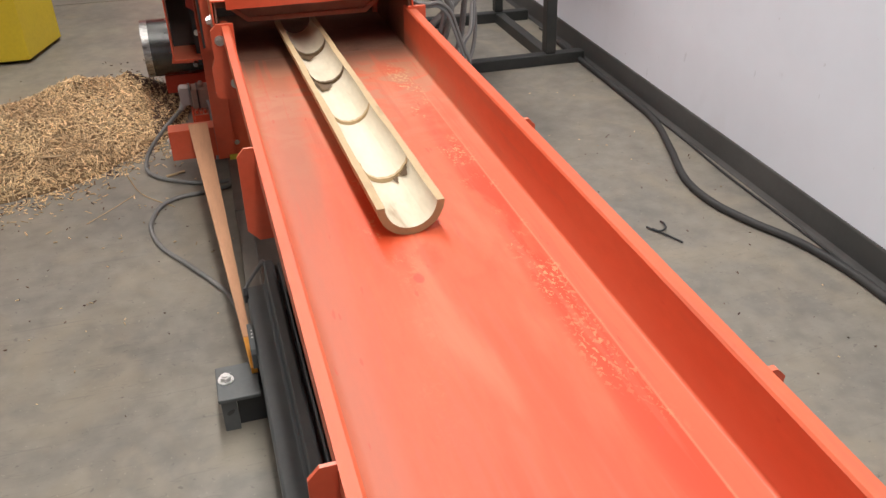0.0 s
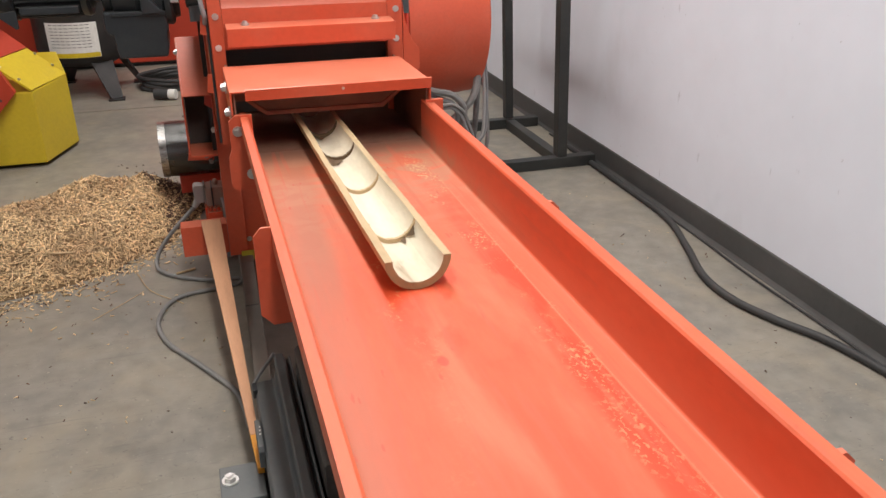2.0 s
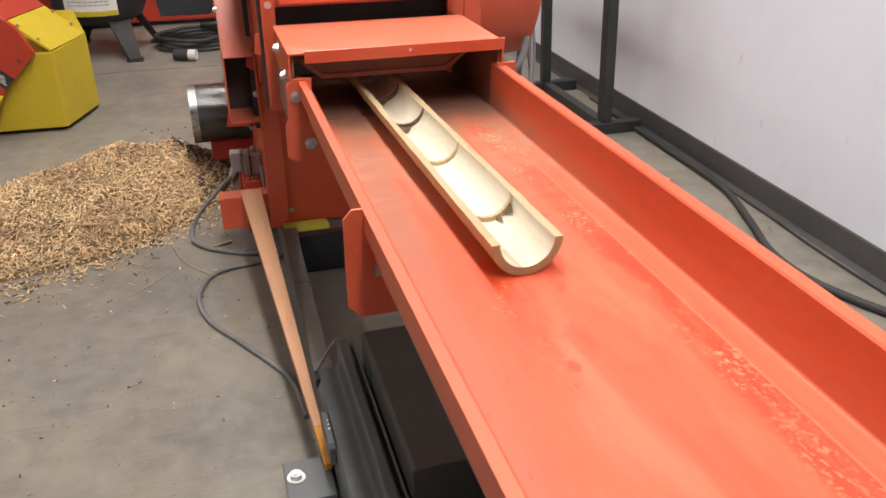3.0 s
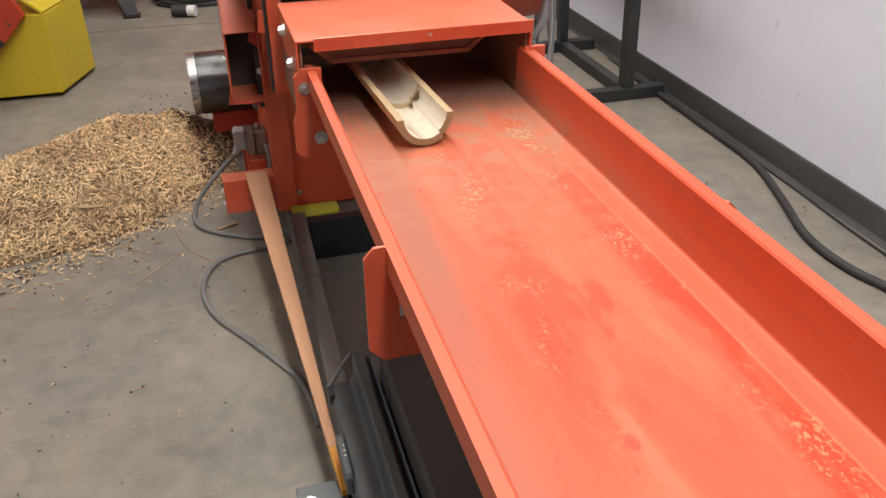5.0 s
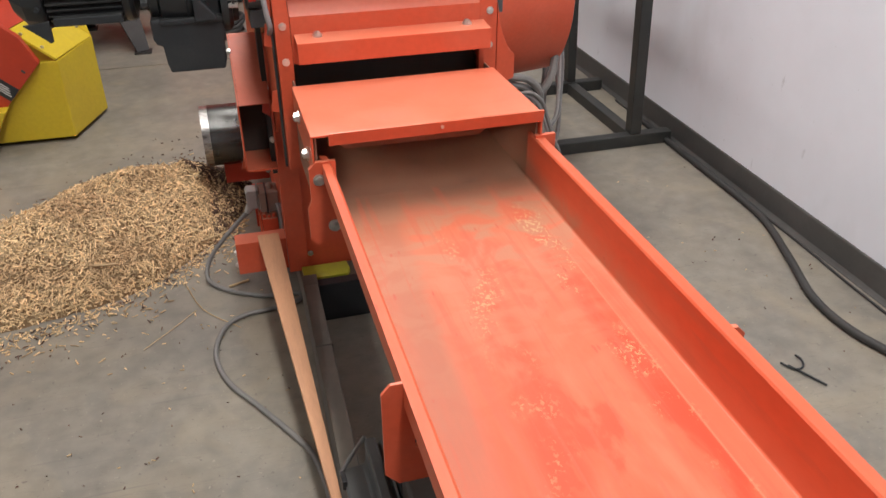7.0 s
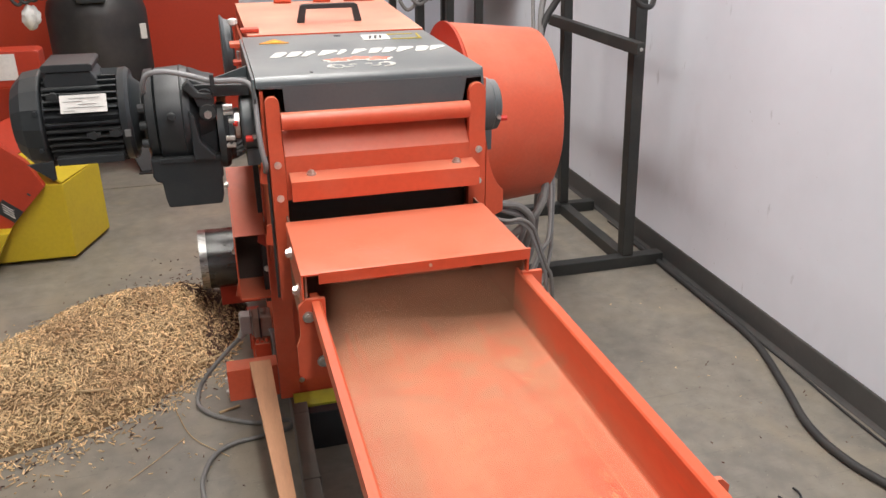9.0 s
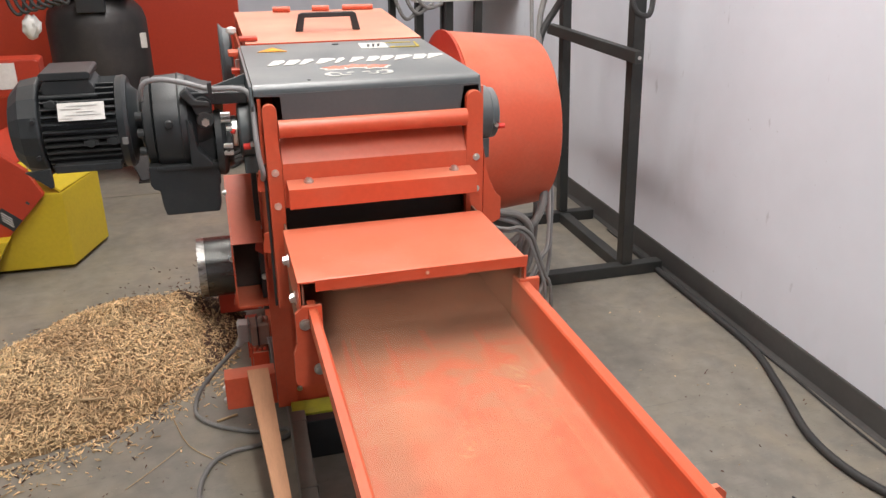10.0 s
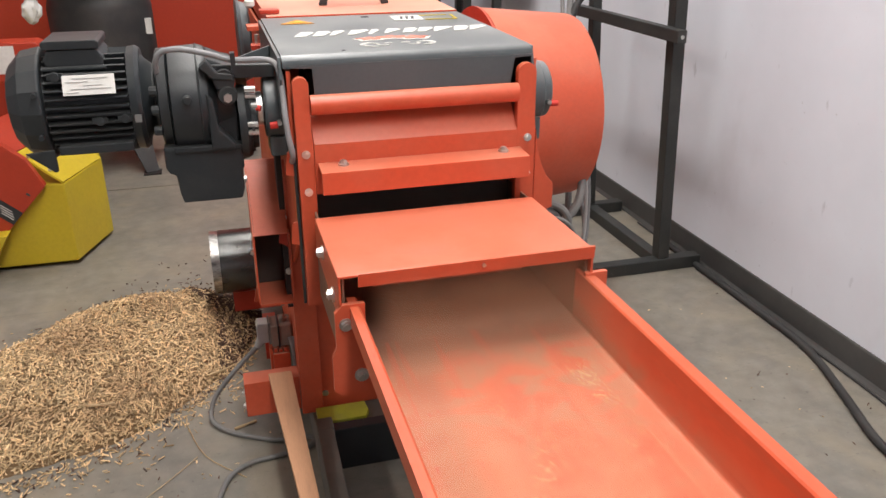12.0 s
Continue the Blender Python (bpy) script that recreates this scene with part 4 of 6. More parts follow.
    part("cheek", Prism([(0.008, 1.064), (0.040, 1.050), (0.060, 1.046), (0.062, 0.885), (0.010, 0.885)], "y", 2.225, 2.375), MOTOR, gb, bevel=0.006)
    part("upper_arm", Prism([(-0.004, 1.050), (0.020, 1.026), (0.058, 1.022), (0.058, 1.034), (0.028, 1.038), (0.010, 1.062)], "y", 2.190, 2.228), MOTOR, gb, bevel=0.003)
    part("rib", Prism([(0.004, 1.000), (0.016, 0.985), (0.022, 0.930), (0.050, 0.896), (0.050, 0.886), (0.004, 0.886)], "y", 2.188, 2.226), MOTOR, gb, bevel=0.004)
    part("boss", Lathe([(0, 0.017), (0.004, 0.019), (0.030, 0.019)], (0.045, 2.192, 0.992), "y", 20), MOTOR, gb, smooth=True)
    part("boss_bolt", Cyl((0.045, 2.193, 0.989), (0.045, 2.183, 0.989), 0.009, 6), ZINC, gb)
    part("breather", Lathe([(0, 0.020), (0.018, 0.020), (0.022, 0.012)], (0.042, 2.196, 1.022), "y", 18), BLACK, gb, smooth=True)
    sump = part("sump", Prism([(-0.090, 0.892), (-0.090, 0.850), (-0.084, 0.838), (-0.072, 0.834), (-0.069, 0.796), (-0.064, 0.774), (0.054, 0.774), (0.060, 0.796), (0.060, 0.836), (0.064, 0.842), (0.064, 0.892)], "y", 2.205, 2.395), MOTOR, gb, bevel=0.005)
    part("sump_rim", Box(-0.070, 0.068, 2.200, 2.40, 0.880, 0.8925), MOTOR, gb, bevel=0.003)
    # output side: dark collar, bright bolts, tan felt washer
    part("output_flange", Lathe([(0, 0.074), (0.014, 0.076), (0.022, 0.070), (0.024, 0.058), (0.036, 0.056)], (0.0625, 2.255, 0.925), "x", 36), MOTOR, t, smooth=True)
    part("felt_washer", Lathe([(0, 0.060), (0.020, 0.060)], (0.066, 2.315, 0.972), "x", 30), WOOD, t, "tan felt washer", smooth=True)
    for dy, zz in ((0.0, 1.004), (0.004, 0.990), (-0.004, 0.934), (-0.004, 0.918)):
        part("collar_bolt", Cyl((0.078, 2.188 + dy, zz), (0.098, 2.186 + dy, zz), 0.0060, 6), STEEL, t)
    part("bolt_eye", Cyl((0.088, 2.1795, 0.926), (0.088, 2.1765, 0.926), 0.004, 8), INK, t)
    part("torque_arm", Prism([(0.010, 1.022), (0.140, 1.020), (0.140, 1.046), (0.010, 1.050)], "y", 2.215, 2.30), BLACK, t, bevel=0.003)
    c = thing("motor_cable", (-0.08, 2.2, 1.07), "grey motor cable looped over the gearbox", "cable")
    part("cable", Tube([(-0.083, 2.24, 1.02), (-0.083, 2.215, 1.056), (-0.070, 2.205, 1.080), (-0.034, 2.20, 1.085), (0.019, 2.195, 1.074), (0.060, 2.19, 1.062), (0.110, 2.18, 1.062), (0.136, 2.165, 1.058), (0.146, 2.150, 1.040), (0.147, 2.130, 1.00), (0.147, 2.112, 0.96), (0.150, 2.104, 0.92), (0.155, 2.106, 0.886), (0.154, 2.14, 0.86)], 0.0058, 10), MOTOR_CABLE, c, smooth=True)
    part("cable_tie", Box(0.057, 0.066, 2.180, 2.204, 1.040, 1.076), BLACK, c)


gear_motor()


# ---- frame and drive under the trough ----
def base_frame():
    t = thing("base_frame", (0.4, 1.9, 0), "dusty grey square-tube steel base frame under the chipper", "frame")
    skew = Matrix(((1, 0.022, 0, -0.0495), (0, 1, 0, 0), (0, 0, 1, 0), (0, 0, 0, 1)))
    bm = Box(0.174, 0.214, 1.45, 2.249, 0.0, 0.132)
    bm.transform(skew)
    part("side_beam", bm, FRAME, t, bevel=0.004)
    part("side_beam", Box(0.174, 0.2165, 2.25, 2.3015, 0.0, 0.131), FRAME, t, bevel=0.004)
    part("side_beam", Box(0.176, 0.216, 2.302, 3.46, 0.0, 0.1), FRAME, t, bevel=0.004)
    part("side_beam", Box(0.62, 0.66, 0.9, 3.46, 0.0, 0.098), FRAME, t, bevel=0.004)
    part("cross_beam", Box(0.217, 0.619, 2.285, 2.395, 0.0, 0.098), FRAME, t, bevel=0.004)
    part("cross_plate", Box(0.217, 0.619, 2.250, 2.284, 0.0, 0.122), BLACK, t, bevel=0.002)
    part("pad", Prism([(0.184, 2.303), (0.306, 2.303), (0.318, 2.33), (0.314, 2.371), (0.184, 2.371)], "z", 0.1005, 0.116), LIME, t, "bright lime-yellow painted pad", bevel=0.002)
    part("weld", Box(0.167, 0.211, 1.965, 1.973, 0.1, 0.1345), FRAME, t, bevel=0.002)

    d = thing("vibratory_drive", (0.3, 0.8, 0), "charcoal sheet-metal vibratory drive housing under the trough", "machine")
    # outer channel, raised ridge, and the lipped rail beside it
    part("housing", Prism([(0.156, 0.0), (0.156, 0.184), (0.160, 0.190), (0.196, 0.192), (0.200, 0.196), (0.2035, 0.212), (0.2035, 0.0)], "y", 0.05, 1.497), DRIVE, d, bevel=0.002)
    part("panel", Prism([(0.2040, 0.0), (0.2040, 0.246), (0.2065, 0.250), (0.222, 0.250), (0.226, 0.246), (0.228, 0.232), (0.232, 0.232), (0.236, 0.240), (0.240, 0.240), (0.240, 0.0)], "y", 0.05, 1.505), DRIVE, d, bevel=0.0015)
    part("rail", Box(0.2285, 0.2315, 0.62, 1.33, 0.2325, 0.2365), BLACK, d)
    part("stop_block", Prism([(1.255, 0.150), (1.365, 0.150), (1.365, 0.186), (1.350, 0.196), (1.262, 0.196), (1.255, 0.188)], "x", 0.144, 0.1555), DRIVE, d, bevel=0.002)
    for k in range(3):
        part("mark_bar", Box(0.1495 + 0.0008 * k, 0.1535, 1.300 + 0.012 * k, 1.304 + 0.012 * k, 0.1962, 0.1968), LABEL, d)
    part("clip", Box(0.150, 0.160, 1.455, 1.485, 0.176, 0.198), BLACK, d, bevel=0.002)
    part("inner_housing", Prism([(0.245, 0.0), (0.245, 0.294), (0.251, 0.300), (0.600, 0.300), (0.600, 0.0)], "y", 1.047, 1.445), HOUSING, d, bevel=0.003)
    part("slot", Box(0.2435, 0.2448, 1.36, 1.42, 0.20, 0.272), INK, d)
    # black box added for the dark floor shade beyond the inner housing
    part("low_shade_box", Box(0.246, 0.600, 0.05, 1.046, 0.0, 0.10), BLACK, d, bevel=0.003)
    for yy in (0.98, 0.42):
        for xx in (0.42, 0.56):
            part("spring_leg", Box(xx - 0.012, xx + 0.012, yy - 0.02, yy + 0.02, 0.1005, 0.61), BLACK, d)
    foot = part("foot", Box(0.062, 0.150, 1.236, 1.345, 0.088, 0.098), DRIVE, d, "grey angle foot", bevel=0.003)
    part("front_leg", Box(0.066, 0.098, 1.246, 1.256, 0.0, 0.0875), DRIVE, foot, bevel=0.001)
    part("slot", Prism([(0.074, 0.050), (0.078, 0.045), (0.088, 0.050), (0.092, 0.058), (0.088, 0.060), (0.078, 0.056)], "y", 1.2445, 1.2459), INK, foot)
    part("web", Box(0.0985, 0.1555, 1.262, 1.33, 0.0, 0.0875), BLACK, foot)
    bolt(d, (0.083, 1.298, 0.0985), "z", 0.0125, STEEL)
    w = thing("drive_wire", (0.17, 1.5, 0.19), "short grey wire end at the drive housing", "cable")
    part("wire", Tube([(0.152, 1.487, 0.190), (0.170, 1.497, 0.210), (0.190, 1.506, 0.231), (0.206, 1.510, 0.250)], 0.0042, 8), CABLE, w, smooth=True)


base_frame()


def board():
    t = thing("wooden_board", (0.1, 2.4, 0.2), "long dusty wooden board with an orange-painted end", "board")
    def slab(y0, y1, a, b, za, zb):
        bm = bmesh.new()
        vs = [bm.verts.new(p) for p in ((a[0], y0, za), (a[1], y0, za), (b[1], y1, zb), (b[0], y1, zb), (a[0], y0, za - 0.016), (a[1], y0, za - 0.016), (b[1], y1, zb - 0.016), (b[0], y1, zb - 0.016))]
        for f in ((0, 1, 2, 3), (7, 6, 5, 4), (0, 4, 5, 1), (1, 5, 6, 2), (2, 6, 7, 3), (3, 7, 4, 0)):
            bm.faces.new([vs[i] for i in f])
        return bm
    ya, yb = 1.300, 2.452
    def at(y):
        k = (y - ya) / (yb - ya)
        return (0.139 - 0.069 * k, 0.152 - 0.021 * k), 0.116 + 0.110 * k
    e0, z0 = at(ya)
    e1, z1 = at(1.40)
    e2, z2 = at(2.405)
    part("plank", slab(1.40, 2.405, e1, e2, z1, z2), WOOD, t, bevel=0.0015)
    part("painted_end", slab(ya, 1.3995, e0, e1, z0, z1), ORANGE, t, "orange painted end", bevel=0.0015)


board()


# ---- chips ----
def pile_height(x, y):
    """A round cone under the outlet with a long low tongue running out from it."""
    wob = 1 + 0.14 * noise.noise(Vector((x * 2.5, y * 2.5, 3)))
    h = 0.181 * max(0.0, 1 - math.hypot(x + 0.297, y - 3.045) / 0.352 * wob) ** 0.764
    dx, dy = x + 0.514, y - 2.829
    u, v = (-0.854 * dx - 0.520 * dy) / 0.56, (0.520 * dx - 0.854 * dy) / 0.338
    h = max(h, 0.195 * max(0.0, 1 - math.hypot(u, v) * wob) ** 0.783)
    h = max(h, 0.150 * max(0.0, 1 - math.hypot(x + 0.13, y - 3.14) / 0.24 * wob))
    return h + 0.012 * noise.noise(Vector((x * 9, y * 9, 1))) * min(1, h * 20)


def chip_verts(rng, p, n, l, w, th):
    yaw = rng.uniform(0, 2 * math.pi)
    turn = Matrix.Translation(p) @ n.to_track_quat("Z", "Y").to_matrix().to_4x4() @ Euler((rng.gauss(0, 0.35), rng.gauss(0, 0.35), yaw)).to_matrix().to_4x4()
    bend = rng.uniform(-0.15, 0.15) * l
    out = []
    for sx in (-1, 1):
        for sy in (-1, 1):
            for sz in (-1, 1):
                ww = w * (0.65 if sx > 0 else 1)
                out.append(turn @ Vector((sx * l / 2, sy * ww / 2 + sx * bend * 0.3, sz * th / 2)))
    return out


FACES = ((0, 1, 3, 2), (4, 6, 7, 5), (0, 4, 5, 1), (2, 3, 7, 6), (0, 2, 6, 4), (1, 5, 7, 3))


def chips_mesh(name, places, material, label, category):
    verts, faces = [], []
    for vs in places:
        n = len(verts)
        verts += vs
        faces += [[n + i for i in f] for f in FACES]
    me = bpy.data.meshes.new(name)
    me.from_pydata([tuple(v) for v in verts], [], faces)
    me.materials.append(material)
    return tagged(new(name, me), label, category, kind="stuff")


def chip_pile():
    rng = random.Random(11)
    # body of the heap
    bm = bmesh.new()
    nx, ny = 70, 70
    grid = []
    for i in range(nx + 1):
        row = []
        for j in range(ny + 1):
            x, y = -1.15 + 1.25 * i / nx, 2.05 + 1.6 * j / ny
            h = pile_height(x, y)
            row.append(bm.verts.new((x, y, h - 0.004 if h > 0.004 else -0.01)))
        grid.append(row)
    for i in range(nx):
        for j in range(ny):
            if max(v.co.z for v in (grid[i][j], grid[i + 1][j], grid[i][j + 1], grid[i + 1][j + 1])) > 0:
                bm.faces.new((grid[i][j], grid[i + 1][j], grid[i + 1][j + 1], grid[i][j + 1]))
    loose = [v for v in bm.verts if not v.link_faces]
    bmesh.ops.delete(bm, geom=loose, context="VERTS")
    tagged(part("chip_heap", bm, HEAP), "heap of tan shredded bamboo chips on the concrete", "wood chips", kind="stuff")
    light, dark = [], []
    while len(light) < 22000:
        x, y = rng.uniform(-1.14, 0.1), rng.uniform(2.06, 3.65)
        h = pile_height(x, y)
        if h < 0.003:
            continue
        e = 0.01
        n = Vector(((pile_height(x - e, y) - pile_height(x + e, y)) / (2 * e), (pile_height(x, y - e) - pile_height(x, y + e)) / (2 * e), 1)).normalized()
        l = min(0.045, 0.007 + rng.expovariate(1 / 0.008))
        vs = chip_verts(rng, Vector((x, y, h + rng.uniform(-0.003, 0.008))), n, l, rng.uniform(0.0018, 0.0048), rng.uniform(0.001, 0.0024))
        if y > 3.11 - 0.28 * x + 0.1 * noise.noise(Vector((x * 6, y * 6, 0))) and rng.random() < 0.75 or x > -0.06 and rng.random() < 0.5:
            dark.append(vs)
        else:
            light.append(vs)
    chips_mesh("chips", light, CHIP, "tan bamboo chips and splinters on the heap", "wood chips")
    # loose chips round the heap and over the floor
    thin = []
    while len(thin) < 1300:
        a, r = rng.uniform(0, 2 * math.pi), 0.93 + rng.expovariate(1 / 0.11)
        ca, sa = 0.62 * r * math.cos(a), 0.37 * r * math.sin(a)
        x, y = -0.46 - 0.80 * ca + 0.60 * sa, 2.86 - 0.60 * ca - 0.80 * sa
        if x > 0.06 or pile_height(x, y) > 0.01:
            continue
        vs = chip_verts(rng, Vector((x, y, 0.004)), Vector((0, 0, 1)), rng.uniform(0.006, 0.022), rng.uniform(0.002, 0.005), 0.0018)
        (dark if rng.random() < (0.85 if y > 3.3 else 0.16) else thin).append(vs)
    for _ in range(70):
        x, y = rng.uniform(-0.9, 0.15), rng.triangular(1.3, 2.5, 2.5)
        thin.append(chip_verts(rng, Vector((x, y, 0.004)), Vector((0, 0, 1)), rng.uniform(0.004, 0.012), rng.uniform(0.002, 0.004), 0.0018))
    for _ in range(90):
        x, y = rng.uniform(0.7, 1.75), rng.uniform(0.9, 3.0)
        (dark if rng.random() < 0.6 else thin).append(chip_verts(rng, Vector((x, y, 0.003)), Vector((0, 0, 1)), rng.uniform(0.003, 0.009), rng.uniform(0.002, 0.004), 0.0016))
    for _ in range(160):
        x, y = rng.gauss(-0.16, 0.16), 3.34 + rng.expovariate(1 / 0.09)
        if x < 0.05:
            dark.append(chip_verts(rng, Vector((x, y, max(0.003, pile_height(x, y)))), Vector((0, 0, 1)), rng.uniform(0.004, 0.012), rng.uniform(0.003, 0.006), 0.002))
    for _ in range(60):
        x, y = rng.uniform(-0.9, 0.1), rng.triangular(1.2, 2.6, 2.6)
        dark.append(chip_verts(rng, Vector((x, y, 0.003)), Vector((0, 0, 1)), rng.uniform(0.003, 0.009), rng.uniform(0.002, 0.004), 0.0016))
    chips_mesh("loose_chips", thin, CHIP, "loose bamboo chips scattered on concrete", "wood chips")
    chips_mesh("dark_chips", dark, CHIP_DARK, "dark brown bark bits scattered round the heap", "wood chips")
    # long splinters
    for pts, r in (([(-0.27, 2.25, 0.004), (-0.19, 2.33, 0.005), (-0.13, 2.40, 0.004)], 0.0011), ([(-0.16, 2.56, 0.005), (-0.11, 2.40, 0.004), (-0.01, 2.28, 0.004)], 0.0014),
                   ([(-0.10, 2.76, 0.03), (-0.02, 2.80, 0.03), (0.05, 2.88, 0.02)], 0.003), ([(-0.48, 2.62, 0.085), (-0.40, 2.60, 0.085), (-0.34, 2.60, 0.08)], 0.004), ([(-0.03, 2.50, 0.004), (0.03, 2.52, 0.005)], 0.004)):
        s = thing("splinter", pts[0], "long thin tan bamboo splinter lying on concrete", "splinter", "long splinters")
        part("stick", Tube(pts, r, 6, 4), CHIP, s)


chip_pile()


# ---- cables and floor clutter ----
def cables():
    h = thing("floor_hose", (1.6, 1.9, 0), "thick dark grey hose winding along the wall base", "hose")
    part("hose", Tube([(1.800, 3.35, 0.013), (1.794, 3.08, 0.013), (1.788, 2.73, 0.013), (1.775, 2.42, 0.013), (1.700, 2.165, 0.013), (1.626, 1.95, 0.013), (1.620, 1.785, 0.013), (1.664, 1.64, 0.013), (1.728, 1.50, 0.013), (1.762, 1.34, 0.013), (1.768, 1.20, 0.013), (1.775, 0.9, 0.013), (1.765, 0.2, 0.013), (1.75, -0.8, 0.013)], 0.0125, 12, 8), RUBBER, h, smooth=True)
    w = thing("floor_wire", (1.8, 2.0, 0), "thin dark wire along the wall base", "cable")
    part("wire", Tube([(1.81, 3.6, 0.006), (1.806, 2.9, 0.006), (1.80, 2.45, 0.006), (1.795, 2.2, 0.006), (1.785, 2.0, 0.006), (1.782, 1.8, 0.006), (1.786, 1.5, 0.006), (1.785, 0.5, 0.006)], 0.0038, 8), RUBBER, w, smooth=True)
    k = thing("wire_bit", (1.40, 1.72, 0), "bent black wire scrap on the concrete", "scrap")
    part("wire", Tube([(1.366, 1.708, 0.004), (1.388, 1.660, 0.005), (1.412, 1.612, 0.004)], 0.0032, 7), BLACK, k)
    part("hook", Tube([(1.354, 1.722, 0.004), (1.364, 1.698, 0.005), (1.378, 1.682, 0.009), (1.398, 1.689, 0.010), (1.411, 1.714, 0.008), (1.412, 1.738, 0.004)], 0.003, 7), BLACK, k)
    c = thing("power_cable", (0.0, 2.4, 0), "grey power cable curling over the floor to a plug", "cable")
    part("cable", Tube([(0.058, 2.60, 0.198), (0.022, 2.598, 0.166), (-0.030, 2.592, 0.115), (-0.076, 2.585, 0.058), (-0.090, 2.55, 0.014), (-0.05, 2.49, 0.008), (0.02, 2.44, 0.008), (0.085, 2.41, 0.008), (0.17, 2.40, 0.008), (0.16, 2.36, 0.008), (0.075, 2.342, 0.008), (-0.0, 2.33, 0.008), (-0.055, 2.28, 0.008), (-0.082, 2.17, 0.008), (-0.055, 2.045, 0.008), (0.012, 1.931, 0.008), (0.082, 1.809, 0.008), (0.114, 1.744, 0.008), (0.13, 1.66, 0.008), (0.135, 1.58, 0.008)], 0.0068, 10), CABLE, c, smooth=True)
    bm = Prism([(0.058, 0.222), (0.066, 0.214), (0.089, 0.214), (0.089, 0.274), (0.062, 0.276), (0.057, 0.268)], "y", 2.580, 2.622)
    cyl(bm, (0.072, 2.601, 0.224), (0.054, 2.599, 0.195), 0.015, 16, 0.0085)
    plug = part("plug", bm, PALE_CABLE, c, "pale grey angled plug", bevel=0.003)
    part("ring", Box(0.0895, 0.095, 2.576, 2.628, 0.210, 0.276), CABLE, plug, bevel=0.002)
    k = thing("cable_socket", (0.12, 2.6, 0.2), "dusty brown cable socket on a red clamp post", "socket")
    part("body", Box(0.0955, 0.152, 2.572, 2.64, 0.202, 0.268), SOCKET, k, bevel=0.005)
    part("strap", Box(0.114, 0.119, 2.569, 2.643, 0.200, 0.270), BLACK, k, bevel=0.001)
    part("wing_nut", Lathe([(0, 0.008), (0.012, 0.011), (0.020, 0.005)], (0.130, 2.60, 0.268), "z", 8), SOCKET, k)
    b = thing("cable_clamp", (0.11, 2.6, 0.15), "red bracket with stacked cable clamps", "bracket")
    part("bracket", Box(0.088, 0.0945, 2.572, 2.62, 0.0, 0.198), RED, b, bevel=0.001)
    part("block", Box(0.0955, 0.143, 2.566, 2.61, 0.100, 0.182), RED_DUSTY, b, "dusty red clamp block", bevel=0.003)
    part("post", Box(0.0955, 0.150, 2.59, 2.62, 0.0, 0.0995), RED_DEEP, b, bevel=0.001)
    for k in range(3):
        part("clamp", Box(0.099 + k * 0.014, 0.109 + k * 0.014, 2.572, 2.604, 0.1825, 0.196 - 0.004 * (k % 2)), RED_DUSTY, b, bevel=0.003)
    for k in range(2):
        part("cable", Tube([(0.146 + 0.008 * k, 2.566, 0.232), (0.151 + 0.008 * k, 2.556, 0.200), (0.153 + 0.009 * k, 2.554, 0.15), (0.149 + 0.010 * k, 2.560, 0.08), (0.146 + 0.008 * k, 2.575, 0.01)], 0.0058, 9), MOTOR_CABLE, b, smooth=True)
